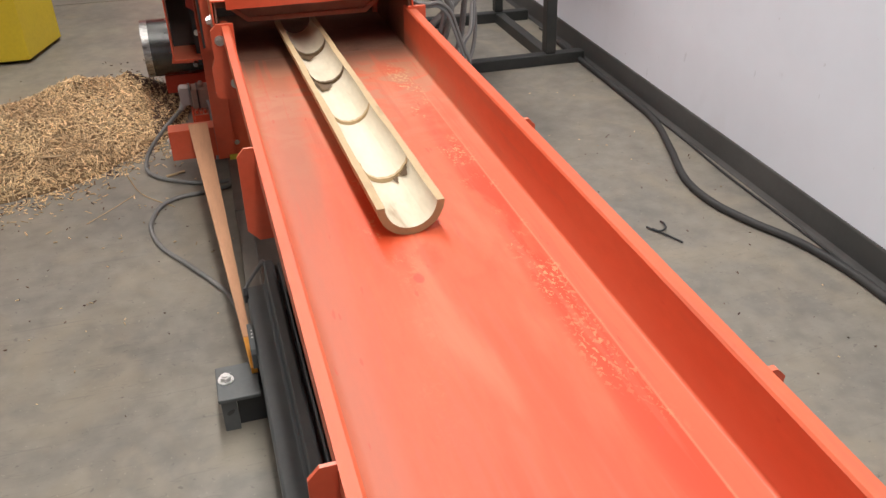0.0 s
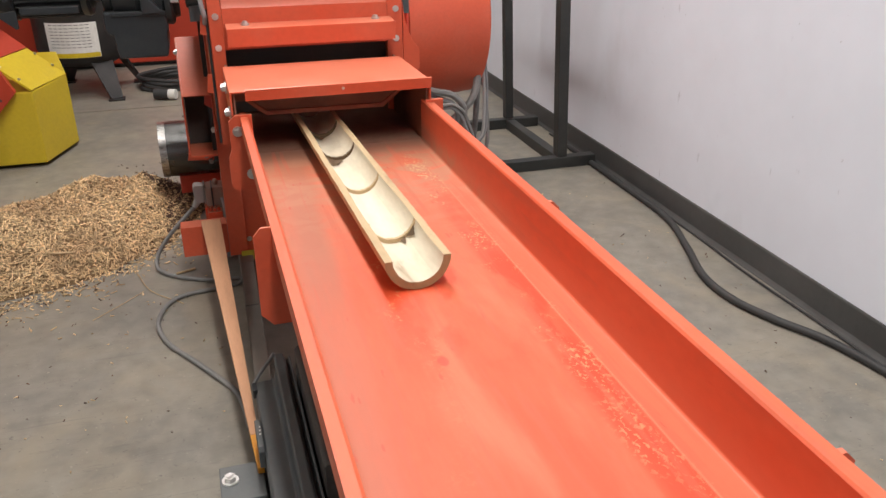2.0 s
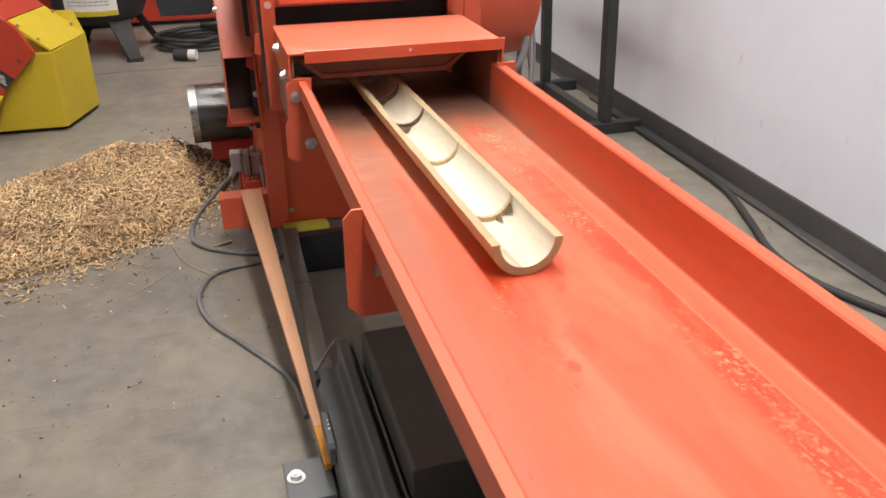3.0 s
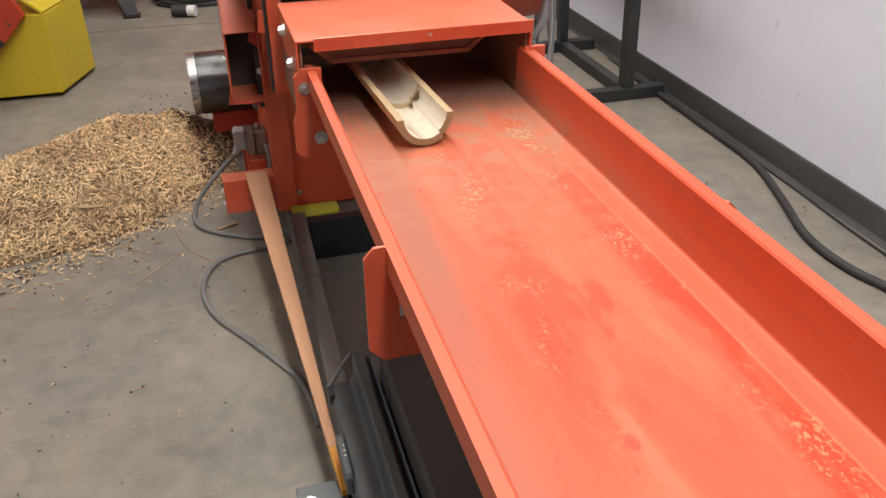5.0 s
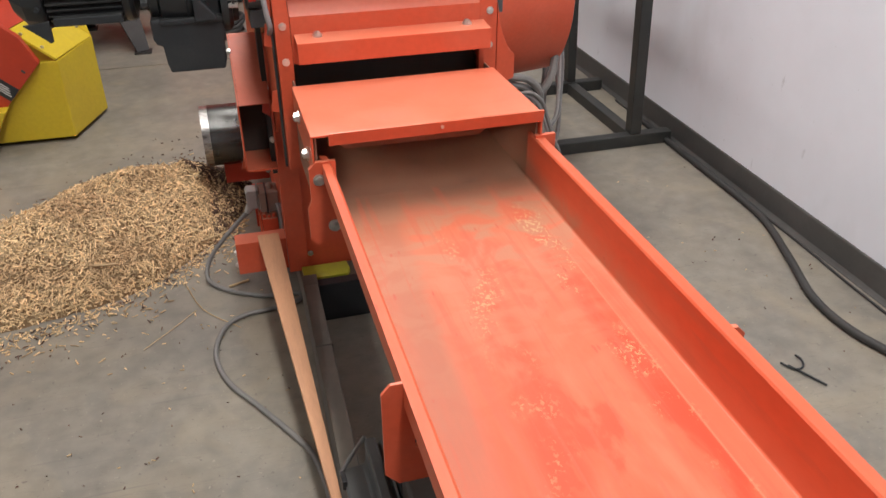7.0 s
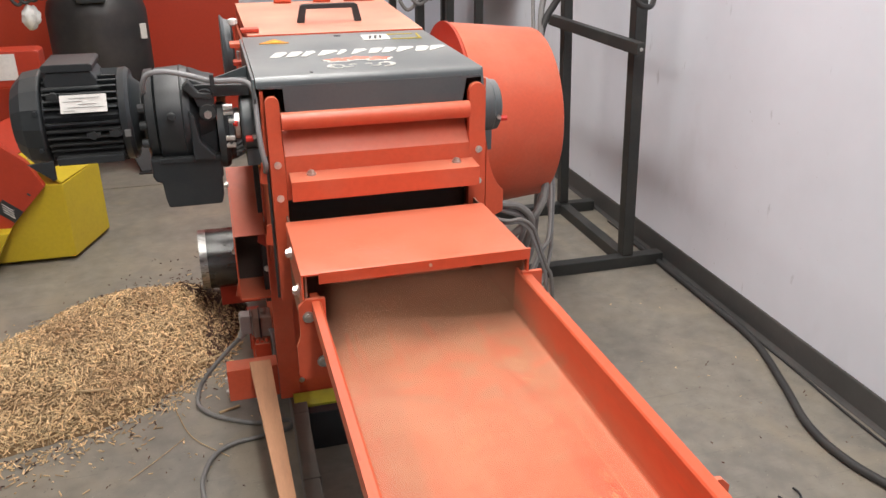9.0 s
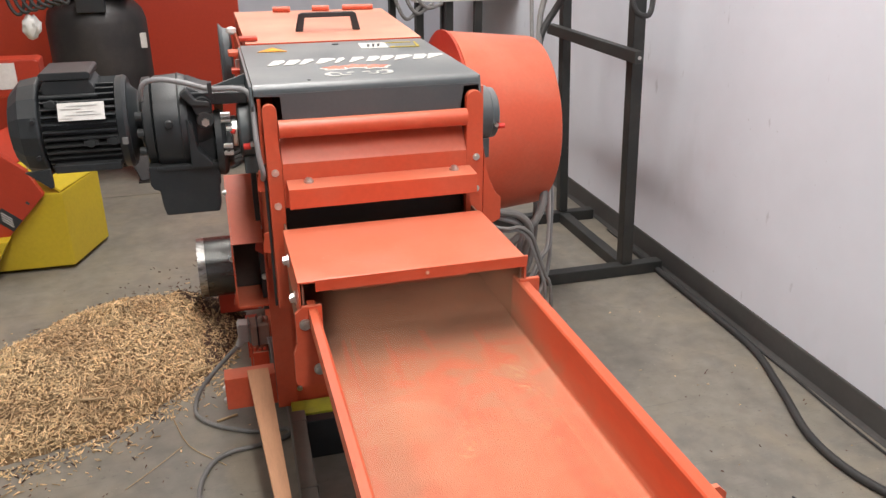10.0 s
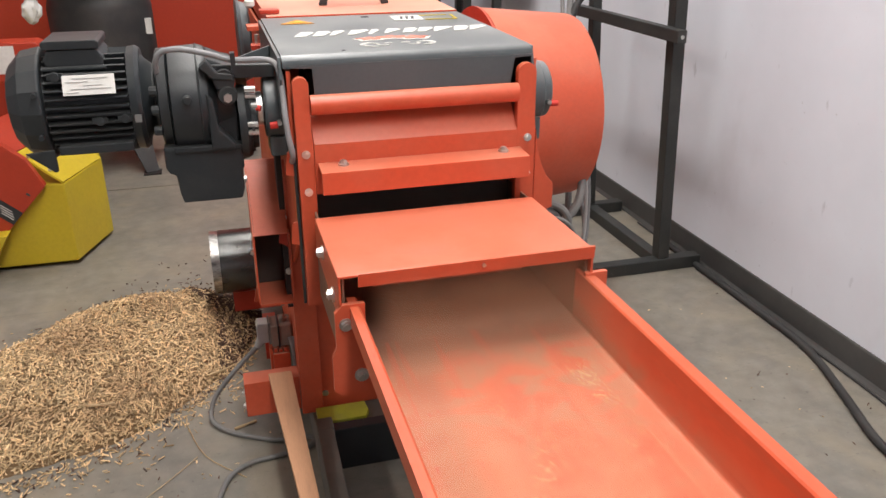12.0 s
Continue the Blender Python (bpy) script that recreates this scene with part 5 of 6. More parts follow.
    # bundle between guard and stand
    runs = [([(0.80, 2.87, 0.54), (0.88, 2.80, 0.50), (0.945, 2.75, 0.488), (1.009, 2.75, 0.472), (1.050, 2.75, 0.434), (1.062, 2.76, 0.38), (1.04, 2.80, 0.25), (0.99, 2.84, 0.10), (0.93, 2.90, 0.014)], 0.0125, CABLE),
            ([(0.80, 2.89, 0.50), (0.90, 2.80, 0.470), (0.97, 2.76, 0.455), (1.025, 2.77, 0.425), (1.045, 2.79, 0.36), (1.01, 2.83, 0.20), (0.95, 2.90, 0.012)], 0.010, MOTOR_CABLE),
            ([(1.17, 2.90, 0.60), (1.132, 2.82, 0.490), (1.103, 2.80, 0.430), (1.062, 2.80, 0.388), (1.011, 2.80, 0.345), (0.93, 2.82, 0.26), (0.86, 2.88, 0.10), (0.84, 2.96, 0.015)], 0.014, CABLE),
            ([(0.84, 2.87, 0.52), (0.90, 2.72, 0.462), (0.945, 2.68, 0.452), (0.993, 2.68, 0.452), (1.035, 2.68, 0.420), (1.057, 2.68, 0.366), (1.072, 2.68, 0.323), (1.093, 2.68, 0.267), (1.112, 2.68, 0.225), (1.13, 2.70, 0.11), (1.14, 2.76, 0.012)], 0.0065, CABLE),
            ([(0.84, 2.88, 0.51), (0.905, 2.725, 0.448), (0.95, 2.688, 0.440), (0.990, 2.688, 0.438), (1.026, 2.686, 0.408), (1.046, 2.684, 0.362), (1.063, 2.684, 0.318), (1.084, 2.684, 0.262), (1.100, 2.69, 0.20), (1.11, 2.72, 0.08), (1.10, 2.79, 0.012)], 0.006, MOTOR_CABLE),
            ([(1.20, 2.98, 0.62), (1.197, 2.92, 0.472), (1.193, 2.90, 0.329), (1.186, 2.90, 0.262), (1.160, 2.90, 0.225), (1.12, 2.91, 0.12), (1.05, 2.95, 0.012)], 0.0065, PALE_CABLE),
            ([(1.215, 2.99, 0.62), (1.212, 2.93, 0.472), (1.207, 2.91, 0.335), (1.200, 2.905, 0.27), (1.172, 2.905, 0.22), (1.13, 2.915, 0.11), (1.07, 2.96, 0.012)], 0.0065, MOTOR_CABLE),
            ([(1.42, 3.70, 1.5), (1.38, 3.62, 1.1), (1.33, 3.42, 0.72), (1.29, 3.18, 0.42), (1.24, 2.98, 0.22), (1.15, 2.86, 0.10), (1.06, 2.80, 0.05)], 0.008, CABLE),
            ([(1.50, 3.72, 1.5), (1.50, 3.70, 1.2), (1.44, 3.66, 1.0), (1.38, 3.5, 0.82), (1.31, 3.3, 0.5), (1.22, 3.12, 0.14), (1.1, 3.06, 0.03)], 0.013, CABLE),
            ([(1.60, 3.62, 1.6), (1.57, 3.50, 1.25), (1.50, 3.62, 1.05), (1.42, 3.60, 0.92), (1.37, 3.50, 0.72)], 0.015, RUBBER),
            ([(1.52, 3.05, 1.35), (1.50, 2.98, 1.13), (1.54, 2.96, 1.08), (1.59, 3.0, 1.12), (1.60, 3.05, 1.35)], 0.010, RUBBER)]
    for pts, r, m in runs:
        c = thing("hanging_cable", pts[-1], "grey cable hanging down beside the steel stand", "cable", "cables at the stand")
        part("cable", Tube(pts, r, 9), m, c, smooth=True)


cables()


def steel_stand():
    t = thing("steel_stand", (1.6, 3.4, 0), "black square-tube steel stand leaning slightly beside the wall", "stand")
    tip = Matrix(((1, 0, -0.042, 0.0), (0, 1, 0, 0), (0, 0, 1, 0), (0, 0, 0, 1)))

    def leaning(*a):
        bm = Box(*a)
        bm.transform(tip)
        return bm
    part("post", leaning(1.632, 1.680, 3.115, 3.165, 0.051, 2.3), STAND, t, bevel=0.004)
    part("post", leaning(1.638, 1.680, 3.775, 3.82, 0.051, 2.3), STAND, t, bevel=0.004)
    part("foot_bar", Box(1.20, 1.815, 3.105, 3.155, 0.0, 0.05), STAND, t, bevel=0.004)
    part("foot_bar", Box(1.20, 1.815, 3.765, 3.815, 0.0, 0.05), STAND, t, bevel=0.004)
    part("foot_rail", Box(1.632, 1.680, 3.156, 3.764, 0.0, 0.049), STAND, t, bevel=0.004)
    part("cross_bar", Box(1.557, 1.5925, 3.03, 3.86, 0.900, 0.945), STAND, t, bevel=0.004)
    bolt(t, (1.575, 3.03, 0.922), "-y", 0.005, ZINC)


steel_stand()


# ---- machines and gear behind ----
def yellow_machine():
    t = thing("briquette_machine", (-0.9, 4.1, 0), "yellow box base with red sloping chute and hood", "machine")
    bm = bmesh.new()
    lo = [(-1.7, 3.845), (-0.590, 3.83), (-0.484, 4.14), (-0.60, 4.75), (-1.7, 4.75)]
    hz = (0.348, 0.346, 0.352, 0.352, 0.348)
    a = [bm.verts.new((x, y, 0.018)) for x, y in lo]
    b = [bm.verts.new((x, y, z)) for (x, y), z in zip(lo, hz)]
    bm.faces.new(a[::-1])
    bm.faces.new(b)
    for i in range(5):
        bm.faces.new((a[i], a[(i + 1) % 5], b[(i + 1) % 5], b[i]))
    part("base_box", bm, YELLOW, t, "yellow painted sheet-metal box", bevel=0.006)
    part("plinth", Box(-1.6, -0.62, 3.88, 4.6, 0.0, 0.0178), BLACK, t)
    ch = part("chute", Prism([(-0.650, 0.352), (-0.90, 0.09), (-1.5, 0.09), (-1.5, 0.600), (-0.84, 0.588), (-0.70, 0.46)], "y", 3.79, 3.829), CABINET_RED, t, "red sloping chute with a black plate", bevel=0.003)
    turn = Matrix.Rotation(radians(42), 4, "Y")
    pl = part("plate", Box(-0.845, -0.755, 3.787, 3.7895, 0.232, 0.292, turn=turn), BLACK, ch, "black plate with pale lines")
    for k in range(4):
        part("bar", Box(-0.825, -0.775, 3.7855, 3.7865, 0.245 + 0.011 * k, 0.248 + 0.011 * k, turn=turn), LABEL, pl)
    part("slot", Box(-0.722, -0.706, 3.787, 3.7895, 0.322, 0.330, turn=turn), INK, ch)
    part("low_box", Prism([(-0.86, 0.09), (-0.80, 0.19), (-0.95, 0.19), (-1.4, 0.19), (-1.4, 0.02), (-0.93, 0.02)], "y", 3.72, 3.789), YELLOW, t, bevel=0.003)
    def slope(name, x0, x1, z0, z1, material, label):
        bm = bmesh.new()
        for dy, dx in ((3.83, -0.106), (4.14, 0.0)):
            for x, z in ((x0, z0), (x1, z1), (x1 - 0.006, z1 - 0.006), (x0 - 0.006, z0 - 0.006)):
                bm.verts.new((x + dx, dy, z))
        bm.verts.ensure_lookup_table()
        v = bm.verts
        for f in ((0, 1, 2, 3), (7, 6, 5, 4), (0, 4, 5, 1), (1, 5, 6, 2), (2, 6, 7, 3), (3, 7, 4, 0)):
            bm.faces.new([v[i] for i in f])
        return part(name, bm, material, t, label)
    sl = slope("sloping_top", -0.484, -0.628, 0.354, 0.482, YELLOW, "yellow sloping top plate with a bolted edge")
    for k in (0.35, 0.8):
        part("screw", Cyl((-0.484 - 0.144 * k, 4.125, 0.354 + 0.128 * k), (-0.480 - 0.144 * k, 4.125, 0.360 + 0.128 * k), 0.007, 10), ZINC, sl)
        part("screw", Cyl((-0.585 - 0.144 * k, 3.845, 0.354 + 0.128 * k), (-0.581 - 0.144 * k, 3.845, 0.360 + 0.128 * k), 0.007, 10), ZINC, sl)
    slope("red_slope", -0.630, -0.74, 0.486, 0.590, CABINET_RED, "red sloping plate")
    part("hood", Prism([(-1.6, 0.70), (-0.64, 0.70), (-0.628, 0.73), (-0.628, 0.848), (-0.645, 0.855), (-1.6, 0.858)], "y", 4.08, 4.20), CABINET_RED, t, "red hood with a pale worn patch", bevel=0.008)
    part("worn_patch", Box(-0.82, -0.72, 4.0765, 4.0795, 0.735, 0.842), LABEL, t)
    part("hood_stay", Box(-1.3, -1.2, 4.10, 4.18, 0.34, 0.70), BLACK, t)


yellow_machine()


def compressor():
    cx, cy = -0.525, 5.32
    t = thing("air_compressor", (cx, cy, 0), "dark vertical air compressor tank on splayed legs", "compressor")
    tank = part("tank", Lathe([(0.16, 0.05), (0.18, 0.17), (0.22, 0.235), (0.28, 0.262), (0.86, 0.262), (0.92, 0.245), (0.97, 0.20), (1.0, 0.10)], (cx, cy, 0), "z", 48), TANK, t, smooth=True)
    for k in range(4):
        a = radians(-60 + 90 * k)
        px, py = cx + 0.17 * math.cos(a), cy + 0.17 * math.sin(a)
        qx, qy = cx + 0.33 * math.cos(a), cy + 0.33 * math.sin(a)
        w = Vector((-math.sin(a), math.cos(a), 0))
        bm = bmesh.new()
        top, low = Vector((px, py, 0.27)), Vector((qx, qy, 0.008))
        rows = []
        for c, h in ((top, 0.075), (low, 0.035)):
            out = Vector((math.cos(a), math.sin(a), 0.4)) * 0.006
            rows.append([bm.verts.new(c + w * h + out), bm.verts.new(c - w * h + out), bm.verts.new(c - w * h - out), bm.verts.new(c + w * h - out)])
        for q in range(4):
            bm.faces.new((rows[0][q], rows[0][(q + 1) % 4], rows[1][(q + 1) % 4], rows[1][q]))
        bm.faces.new(rows[0])
        bm.faces.new(rows[1][::-1])
        box(bm, qx - 0.045, qx + 0.045, qy - 0.045, qy + 0.045, 0.0, 0.008)
        part("leg", bm, TANK, t)
    bm = bmesh.new()
    for k in range(12):
        a0, a1 = radians(-128 + 64 * k / 12), radians(-128 + 64 * (k + 1) / 12)
        r = 0.2645
        v = [bm.verts.new((cx + r * math.cos(a), cy + r * math.sin(a), z)) for a, z in ((a0, 0.25), (a1, 0.25), (a1, 0.45), (a0, 0.45))]
        bm.faces.new(v)
    lab = part("label", bm, LABEL, t, "white instruction label with grey lines")
    for k in range(8):
        z = 0.435 - 0.018 * k
        bm = bmesh.new()
        for q in range(8):
            a0, a1 = radians(-122 + 50 * q / 8), radians(-122 + 50 * (q + 0.8) / 8)
            v = [bm.verts.new((cx + 0.2665 * math.cos(a), cy + 0.2665 * math.sin(a), zz)) for a, zz in ((a0, z), (a1, z), (a1, z + 0.004), (a0, z + 0.004))]
            bm.faces.new(v)
        part("bar", bm, CABLE, lab)
    bm = bmesh.new()
    for k in range(8):
        a0, a1 = radians(-127 + 62 * k / 8), radians(-127 + 62 * (k + 1) / 8)
        v = [bm.verts.new((cx + 0.267 * math.cos(a), cy + 0.267 * math.sin(a), z)) for a, z in ((a0, 0.252), (a1, 0.252), (a1, 0.278), (a0, 0.278))]
        bm.faces.new(v)
    part("yellow_strip", bm, YELLOW, lab)
    part("pump", Box(cx - 0.15, cx + 0.2, cy - 0.2, cy + 0.15, 1.001, 1.30), BLACK, t, bevel=0.02)
    part("bracket", Box(cx - 0.06, cx + 0.08, cy - 0.27, cy - 0.20, 0.93, 1.0), BLACK, t, bevel=0.004)
    part("sticker", Box(cx + 0.222, cx + 0.256, cy - 0.135, cy - 0.115, 0.72, 0.80), LABEL, t)
    b = thing("plastic_bag", (-0.80, 5.0, 0.8), "white plastic bag hanging from black cables", "bag")
    bm = bmesh.new()
    bmesh.ops.create_icosphere(bm, subdivisions=3, radius=1)
    for v in bm.verts:
        k = 1 + 0.28 * noise.noise(v.co * 2.2) + 0.12 * noise.noise(v.co * 6)
        v.co = Vector((-0.80 + v.co.x * 0.045 * k, 5.0 + v.co.y * 0.04 * k, 0.875 + v.co.z * 0.060 * k))
    part("bag", bm, BAG, b, smooth=True)
    for k in range(7):
        c = thing("hung_cable", (-0.80 + 0.03 * k, 5.0, 1.0), "black cable hanging in a loop on the compressor", "cable", "cables on the compressor")
        x = -0.86 + 0.035 * k
        part("cable", Tube([(x, 5.02, 1.35), (x - 0.03, 4.99, 1.05), (x + 0.01, 4.98, 0.94 + 0.01 * k), (x + 0.05, 5.0, 1.02), (x + 0.06, 5.03, 1.35)], 0.009, 8), RUBBER, c, smooth=True)
    r = thing("hose_coil", (-0.06, 5.15, 0), "coiled black rubber hose with a pale plug on the floor", "hose")
    pts = []
    for k in range(60):
        a = k * 2 * math.pi / 14
        rad = 0.20 - 0.018 * (k % 14) / 14 + 0.015 * math.sin(k * 1.7)
        pts.append((-0.02 + rad * math.cos(a) * 1.1, 5.30 + rad * math.sin(a), 0.014 + 0.019 * (k // 14)))
    part("hose", Tube(pts, 0.012, 7, 2), RUBBER, r, smooth=True)
    part("plug", Cyl((-0.14, 4.96, 0.035), (-0.06, 4.93, 0.035), 0.032, 16), RUBBER, r, smooth=True)
    part("plug_face", Cyl((-0.062, 4.931, 0.035), (-0.02, 4.915, 0.035), 0.030, 16), LABEL, r, "pale plug cap", smooth=True)


compressor()


def back_gear():
    t = thing("red_cabinet", (-1.2, 6.2, 0), "large plain red sheet-metal cabinet at the back", "cabinet")
    part("body", Box(-3.6, 0.27, 5.95, 6.6, 0.03, 2.2), CABINET_RED, t, bevel=0.01)
    part("plinth", Box(-3.55, 0.24, 6.0, 6.55, 0.0, 0.029), BLACK, t)
    b = thing("work_bench", (1.5, 5.3, 0), "pale steel bench on dark legs against the wall", "bench")
    part("top", Box(1.22, 1.85, 5.0, 5.9, 0.935, 1.02), LABEL, b, bevel=0.004)
    for x in (1.26, 1.44, 1.62):
        for y in (5.06, 5.8):
            part("leg", Box(x - 0.022, x + 0.022, y - 0.022, y + 0.022, 0.0, 0.934), STAND, b)
    for k in range(3):
        c = thing("hung_cable", (1.1 + 0.05 * k, 4.9, 0.9), "dark cable drooping beside the bench", "cable", "cables at the bench")
        x = 1.05 + 0.06 * k
        part("cable", Tube([(x, 4.95, 1.4), (x + 0.02, 4.93, 1.05), (x + 0.09, 4.9, 0.86 + 0.03 * k), (x + 0.2, 4.95, 0.93)], 0.010, 8), CABLE, c, smooth=True)


back_gear()


# ---- bamboo ----
NODES = (0.155, 0.40, 0.615, 0.80)
LENGTH = 0.98
RADIUS = 0.0535


def shell(a0, a1, steps, rng):
    """A stretch of split cane along +y, rim at z 0, between two angles (180 to 360 degrees is the lower half)."""
    bm = bmesh.new()
    ny = 60
    rows, flat_faces = [], []
    for j in range(ny + 1):
        y = LENGTH * j / ny
        swell = sum(math.exp(-((y - n) / 0.012) ** 2) for n in NODES)
        ro = RADIUS * (1 + 0.018 * swell) * (1 - 0.06 * y)
        ri = RADIUS * (1 - 0.06 * y) - 0.0125 - 0.001 * math.sin(y * 21)
        outer, inner = [], []
        for i in range(steps + 1):
            a = radians(a0 + (a1 - a0) * i / steps)
            wob = 0.0006 * noise.noise(Vector((i * 0.4, y * 30, 0)))
            rag = 0.0009 * noise.noise(Vector((y * 24, a0, i))) if i in (0, steps) else 0.0
            outer.append(bm.verts.new(((ro + wob) * math.cos(a), y, (ro + wob) * math.sin(a) + rag)))
            inner.append(bm.verts.new(((ri + wob) * math.cos(a), y, (ri + wob) * math.sin(a) + rag * 0.6)))
        rows.append((outer, inner))
    for (o0, i0), (o1, i1) in zip(rows, rows[1:]):
        for i in range(steps):
            bm.faces.new((o0[i], o1[i], o1[i + 1], o0[i + 1])).material_index = 1
            bm.faces.new((i0[i], i0[i + 1], i1[i + 1], i1[i]))
        for i in (0, steps):
            flat_faces.append(bm.faces.new((o0[i], i0[i], i1[i], o1[i])))
            flat_faces[-1].material_index = 3
    for o, i in (rows[0], rows[-1]):
        for k in range(steps):
            flat_faces.append(bm.faces.new((o[k], o[k + 1], i[k + 1], i[k])))
            flat_faces[-1].material_index = 2
    for f in bm.faces:
        f.smooth = True
    for f in flat_faces:
        f.smooth = False
        for e in f.edges:
            e.smooth = False
    return bm


def ledge(n, a0, a1, steps, depth):
    """What is left of a node's wall: a ragged crescent."""
    bm = bmesh.new()
    ro = RADIUS * (1 - 0.06 * n) - 0.0125
    top, bot = [], []
    for i in range(steps + 1):
        a = radians(a0 + (a1 - a0) * i / steps)
        edge = max(0.08, math.sin(a - math.pi)) ** 0.7
        d = depth * edge * (1 + 0.25 * noise.noise(Vector((i * 0.9, n * 40, 2))))
        for lst, yy in ((top, n - 0.0035), (bot, n + 0.0035)):
            lst.append((bm.verts.new((ro * math.cos(a), yy, ro * math.sin(a))), bm.verts.new(((ro - d) * math.cos(a), yy, (ro - d) * math.sin(a)))))
    for i in range(steps):
        bm.faces.new((top[i][0], top[i + 1][0], top[i + 1][1], top[i][1]))
        bm.faces.new((bot[i][0], bot[i][1], bot[i + 1][1], bot[i + 1][0]))
        bm.faces.new((top[i][1], top[i + 1][1], bot[i + 1][1], bot[i][1]))
    return bm


def cane(name, a0, a1, label):
    t = thing(name, (0, 0, 0), label, "bamboo", "split bamboo pieces")
    steps = max(6, int((a1 - a0) / 7))
    rng = random.Random(3)
    s = part("stem", shell(a0, a1, steps, rng), [BAMBOO_IN, BAMBOO_OUT, BAMBOO_END, BAMBOO_RIM], t)
    for n in NODES:
        part("node_wall", ledge(n, a0 + 0.5, a1 - 0.5, steps, 0.0075), BAMBOO_RIM if n < 0.5 else BAMBOO_DARK, t, "ragged remains of a node wall")
        # mould at the far nodes; at the near one a dark patch for its shadow
        if n > 0.5 or n < 0.2:
            part("stain_shade", stain_shade(n, max(a0 + 4, 200 if n > 0.5 else 290), min(a1 - 4, 285 if n > 0.5 else 345)), BAMBOO_DARK, t, "dark brown mould and painted shade at a node")
    return t


def stain_shade(n, a0, a1):
    """A ragged thin crust on the inner wall, just past a node: mould, or the near node's painted shadow."""
    bm = bmesh.new()
    if a1 <= a0 + 2:
        return bm
    rows = []
    for i in range(9):
        a = radians(a0 + (a1 - a0) * i / 8)
        w = (0.034 if n > 0.5 else 0.018) * math.sin(math.pi * (i + 0.6) / 9.2) * (1 + 0.7 * noise.noise(Vector((i * 1.3, n * 9, 5))))
        r = RADIUS * (1 - 0.06 * n) - 0.0158
        rows.append([bm.verts.new((r * math.cos(a), n + yy, r * math.sin(a))) for yy in (-0.0045 - w, -0.0045 - w * 0.4, -0.0045)])
    for r0, r1 in zip(rows, rows[1:]):
        for k in range(2):
            bm.faces.new((r0[k], r0[k + 1], r1[k + 1], r1[k]))
    return bm


SPLIT = 308
half = cane("bamboo_half", 180, SPLIT, "split half of a thick pale bamboo cane lying in the trough")
sliver = cane("bamboo_sliver", SPLIT + 0.06, 360, "long pale bamboo sliver split off the cane's side")


# ---- dust ----
def dust_material(name, sx, sz, thick):
    m = bpy.data.materials.new(name)
    m.use_nodes = True
    nt = m.node_tree
    b = nt.nodes["Principled BSDF"]
    b.inputs["Base Color"].default_value, b.inputs["Roughness"].default_value = (0.70, 0.34, 0.195, 1), 1.0
    b.inputs["Specular IOR Level"].default_value = 0.0
    tc = nt.nodes.new("ShaderNodeTexCoord")
    sep = nt.nodes.new("ShaderNodeSeparateXYZ")
    link(nt, tc.outputs["Object"], sep.inputs[0])
    fade = []
    for axis, size in ((0, sx), (2, sz)):
        ab = nt.nodes.new("ShaderNodeMath")
        ab.operation = "ABSOLUTE"
        link(nt, sep.outputs[axis], ab.inputs[0])
        f = nt.nodes.new("ShaderNodeMapRange")
        f.interpolation_type = "SMOOTHSTEP"
        f.inputs["From Min"].default_value, f.inputs["From Max"].default_value = size * (0.7 if axis == 0 else 0.15), size
        f.inputs["To Min"].default_value, f.inputs["To Max"].default_value = 1.0, 0.0
        link(nt, ab.outputs[0], f.inputs[0])
        fade.append(f.outputs[0])
    soft = nt.nodes.new("ShaderNodeMath")
    soft.operation = "MULTIPLY"
    link(nt, fade[0], soft.inputs[0])
    link(nt, fade[1], soft.inputs[1])
    n = nt.nodes.new("ShaderNodeTexNoise")
    n.inputs["Scale"].default_value, n.inputs["Detail"].default_value, n.inputs["Distortion"].default_value = 6, 2, 0.4
    link(nt, tc.outputs["Object"], n.inputs["Vector"])
    r = nt.nodes.new("ShaderNodeMapRange")
    r.inputs["From Min"].default_value, r.inputs["From Max"].default_value = 0.3, 0.72
    r.inputs["To Min"].default_value, r.inputs["To Max"].default_value = thick * 0.4, thick
    link(nt, n.outputs[0], r.inputs[0])
    k = nt.nodes.new("ShaderNodeMath")
    k.operation = "MULTIPLY"
    link(nt, soft.outputs[0], k.inputs[0])
    link(nt, r.outputs[0], k.inputs[1])
    link(nt, k.outputs[0], b.inputs["Alpha"])
    return m


def dust_haze():
    out = []
    for q in range(5):
        w, h = (0.215, 0.09) if q < 4 else (0.222, 0.62)
        m = dust_material("wood_dust", w, h, 0.075 if q < 4 else 0.44)
        t = thing("dust_wisp", (0, 0, 0), "thin tan wood dust drifting at the trough mouth", "dust", "drifting wood dust")
        bm = bmesh.new()
        rows = []
        for i in range(17):
            rows.append([])
            for j in range(9):
                x, z = -w + 2 * w * i / 16, -h + 2 * h * j / 8
                rows[-1].append(bm.verts.new((x, (0.05 if q < 4 else 0.004) * math.cos(x * 9 + q) + (0.012 if q < 4 else 0.004) * math.sin(z * 20 + q), z)))
        for i in range(16):
            for j in range(8):
                bm.faces.new((rows[i][j], rows[i + 1][j], rows[i + 1][j + 1], rows[i][j + 1]))
        part("veil", bm, m, t, smooth=True)
        out.append(t)
    return out


WISPS = dust_haze()


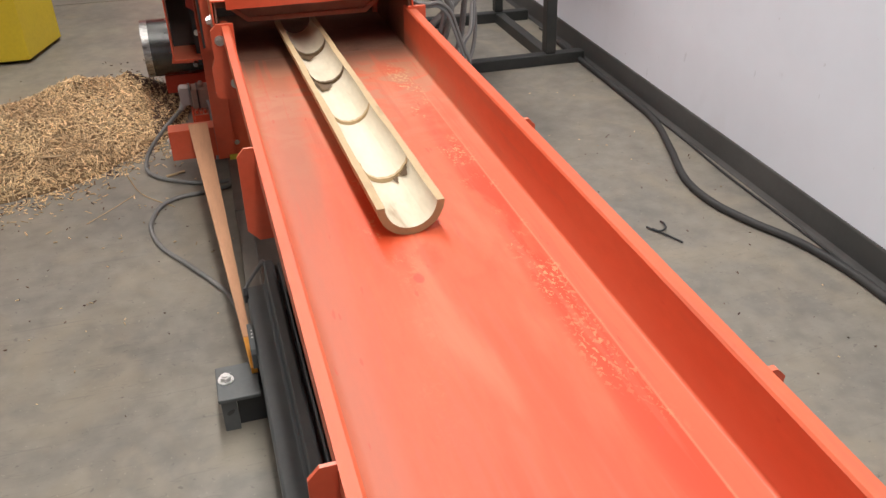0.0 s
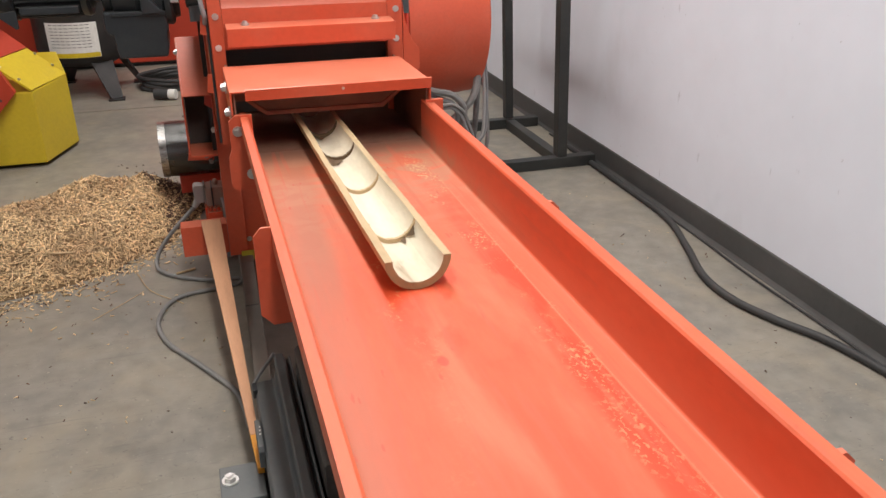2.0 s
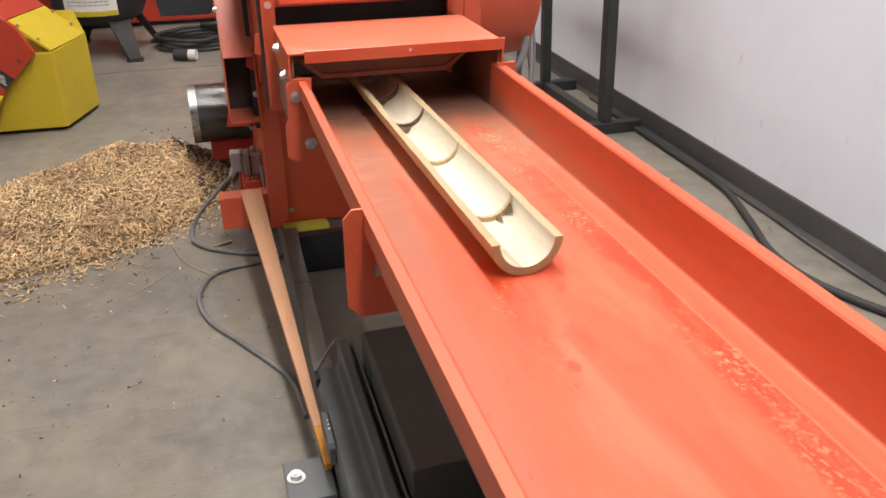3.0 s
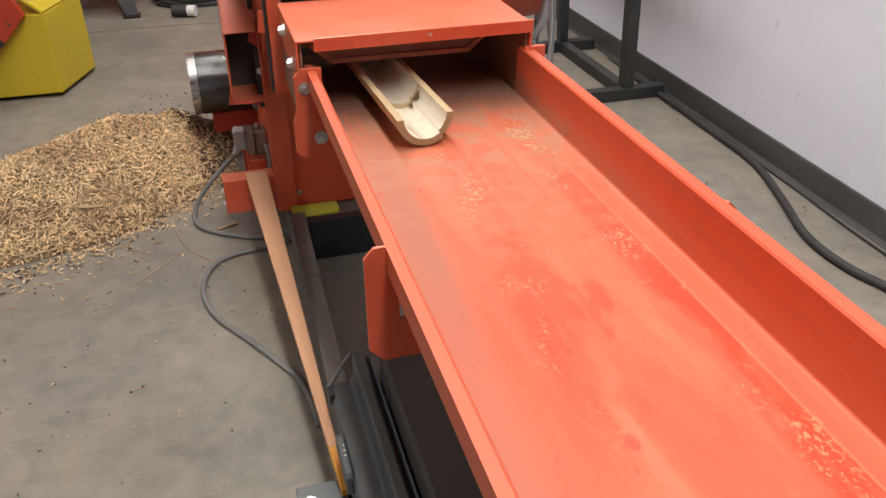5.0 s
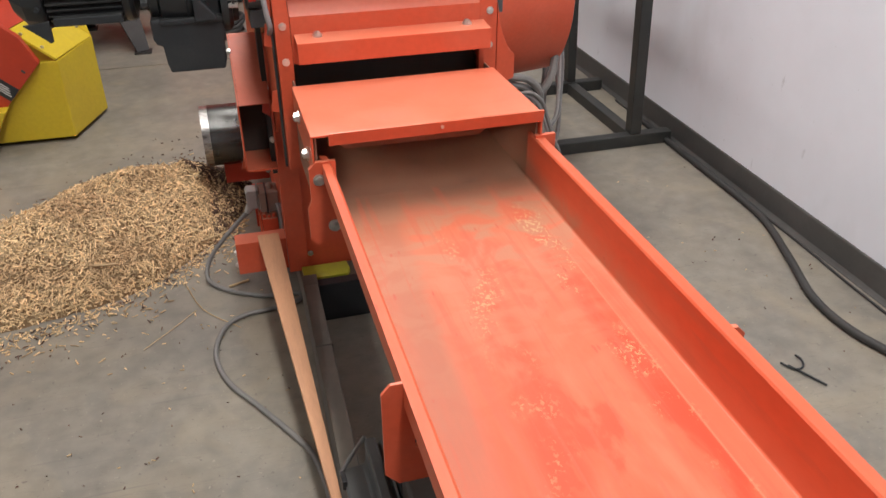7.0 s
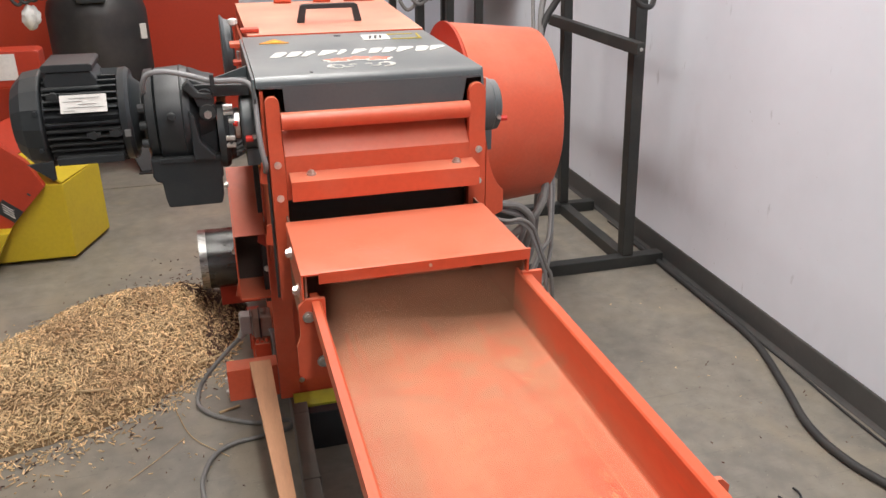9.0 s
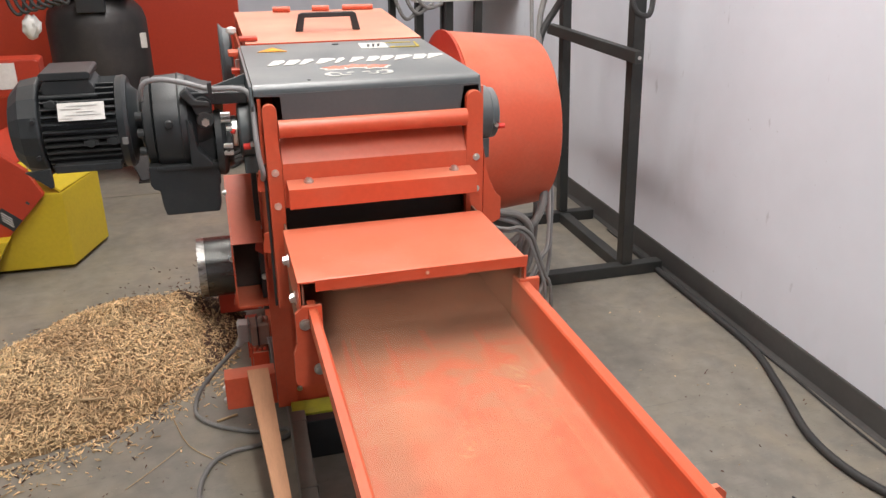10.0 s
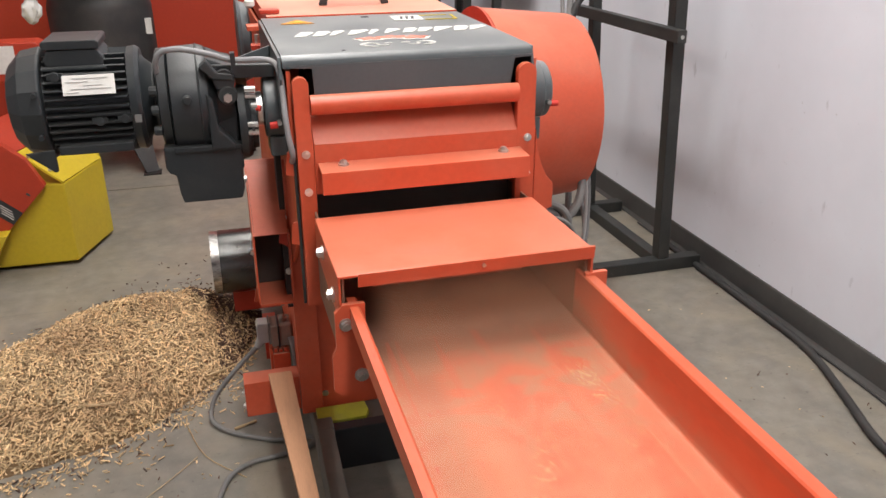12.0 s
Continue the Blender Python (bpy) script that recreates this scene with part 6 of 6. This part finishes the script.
# ---- what moves ----
def motions():
    rim = 0.6165 + RADIUS * 1.0
    # near end of the cane: time, x, y, lift, nose, roll, yaw
    common = [(0.0, 0.4105, 0.945, 0.0, 0, 0, 1.6), (1.5, 0.4120, 1.004, 0.0, 0, 0, 1.6), (2.5, 0.4125, 1.052, 0.0, 0, 0, 1.6), (3.0, 0.4155, 1.046, 0.0, 0, 0, 1.7), (3.4, 0.4130, 1.085, 0.0, 0, 0, 1.6), (3.5, 0.4130, 1.092, 0.0, 0, 0, 1.6), (3.6, 0.400, 1.135, 0.045, -3.2, -3, 2.2), (3.7, 0.382, 1.205, 0.088, -6.2, -8, 3.0)]
    late_half = [(4.1, 0.380, 1.36, 0.03, -2, -4, 3.2), (4.7, 0.380, 1.52, 0.003, 0, 0, 3.4), (5.3, 0.380, 1.635, 0.003, 0, 0, 3.6), (5.4, 0.378, 1.65, 0.003, 0, 0, 3.7), (5.5, 0.370, 1.675, 0.003, 0, -20, 3.8), (6.0, 0.352, 1.765, 0.003, 0, -22, 4.0), (6.5, 0.330, 1.91, 0.003, 0, -22, 3.6), (7.0, 0.335, 2.01, 0.003, 0, -22, 2.6), (7.7, 0.34, 2.22, 0.003, 0, -22, 2.0), (9.0, 0.36, 2.40, 0.003, 0, -22, 0), (12.0, 0.36, 2.42, 0.003, 0, -22, 0)]
    late_sliver = [(4.1, 0.380, 1.36, 0.03, -2, -4, 3.2), (4.7, 0.380, 1.52, 0.003, 0, 0, 3.4), (5.3, 0.380, 1.635, 0.003, 0, 0, 3.6), (5.4, 0.378, 1.65, 0.003, 0, 0, 3.7), (5.5, 0.442, 1.765, 0.003, 0, 34, 3.4), (6.0, 0.425, 1.84, 0.003, 0, 34, 3.4), (6.5, 0.408, 1.99, 0.003, 0, 34, 3.0), (7.0, 0.40, 2.06, 0.003, 0, 30, 2.0), (7.7, 0.40, 2.24, 0.003, 0, 26, 0), (9.0, 0.40, 2.40, 0.003, 0, 26, 0), (12.0, 0.40, 2.42, 0.003, 0, 26, 0)]
    for ob, late in ((half, late_half), (sliver, late_sliver)):
        walk(ob, [(t, pose(x, y, rim + up, nose, roll, yaw)) for t, x, y, up, nose, roll, yaw in common + late])
    # dust creeps out of the throat once the drum bites; the last veil settles low along the trough
    for k, ob in enumerate(WISPS):
        if k == 4:
            flat_on = lambda y, z: pose(0.428, y, z, -90, 0, 0)
            walk(ob, [(0.0, flat_on(2.62, 0.632)), (5.0, flat_on(2.62, 0.632)), (6.5, flat_on(2.30, 0.632)), (7.7, flat_on(2.06, 0.632)), (9.3, flat_on(1.34, 0.632)), (10.5, flat_on(1.18, 0.633)), (12.0, flat_on(1.12, 0.632))])
            continue
        out_y, tip = (1.70, 1.60, 1.80, 1.66)[k], (-28, -40, -15, -50)[k]
        start = (4.6, 5.6, 5.0, 7.2)[k]
        inside = pose(0.42, 2.32, 0.70, 0, 0, 0)
        rows = [(0.0, inside), (start, inside), (start + 0.9, pose(0.42, 1.96, 0.70, tip * 0.5, 0, 0)), (start + 2.0, pose(0.42, out_y + 0.06, 0.715, tip, 0, 3)), (9.4, pose(0.425, out_y, 0.728, tip, 2, 0)), (10.6, pose(0.42, out_y - 0.01, 0.733, tip - 3, -3, 2)), (12.0, pose(0.425, out_y - 0.015, 0.728, tip, 2, -2))]
        walk(ob, rows)


motions()
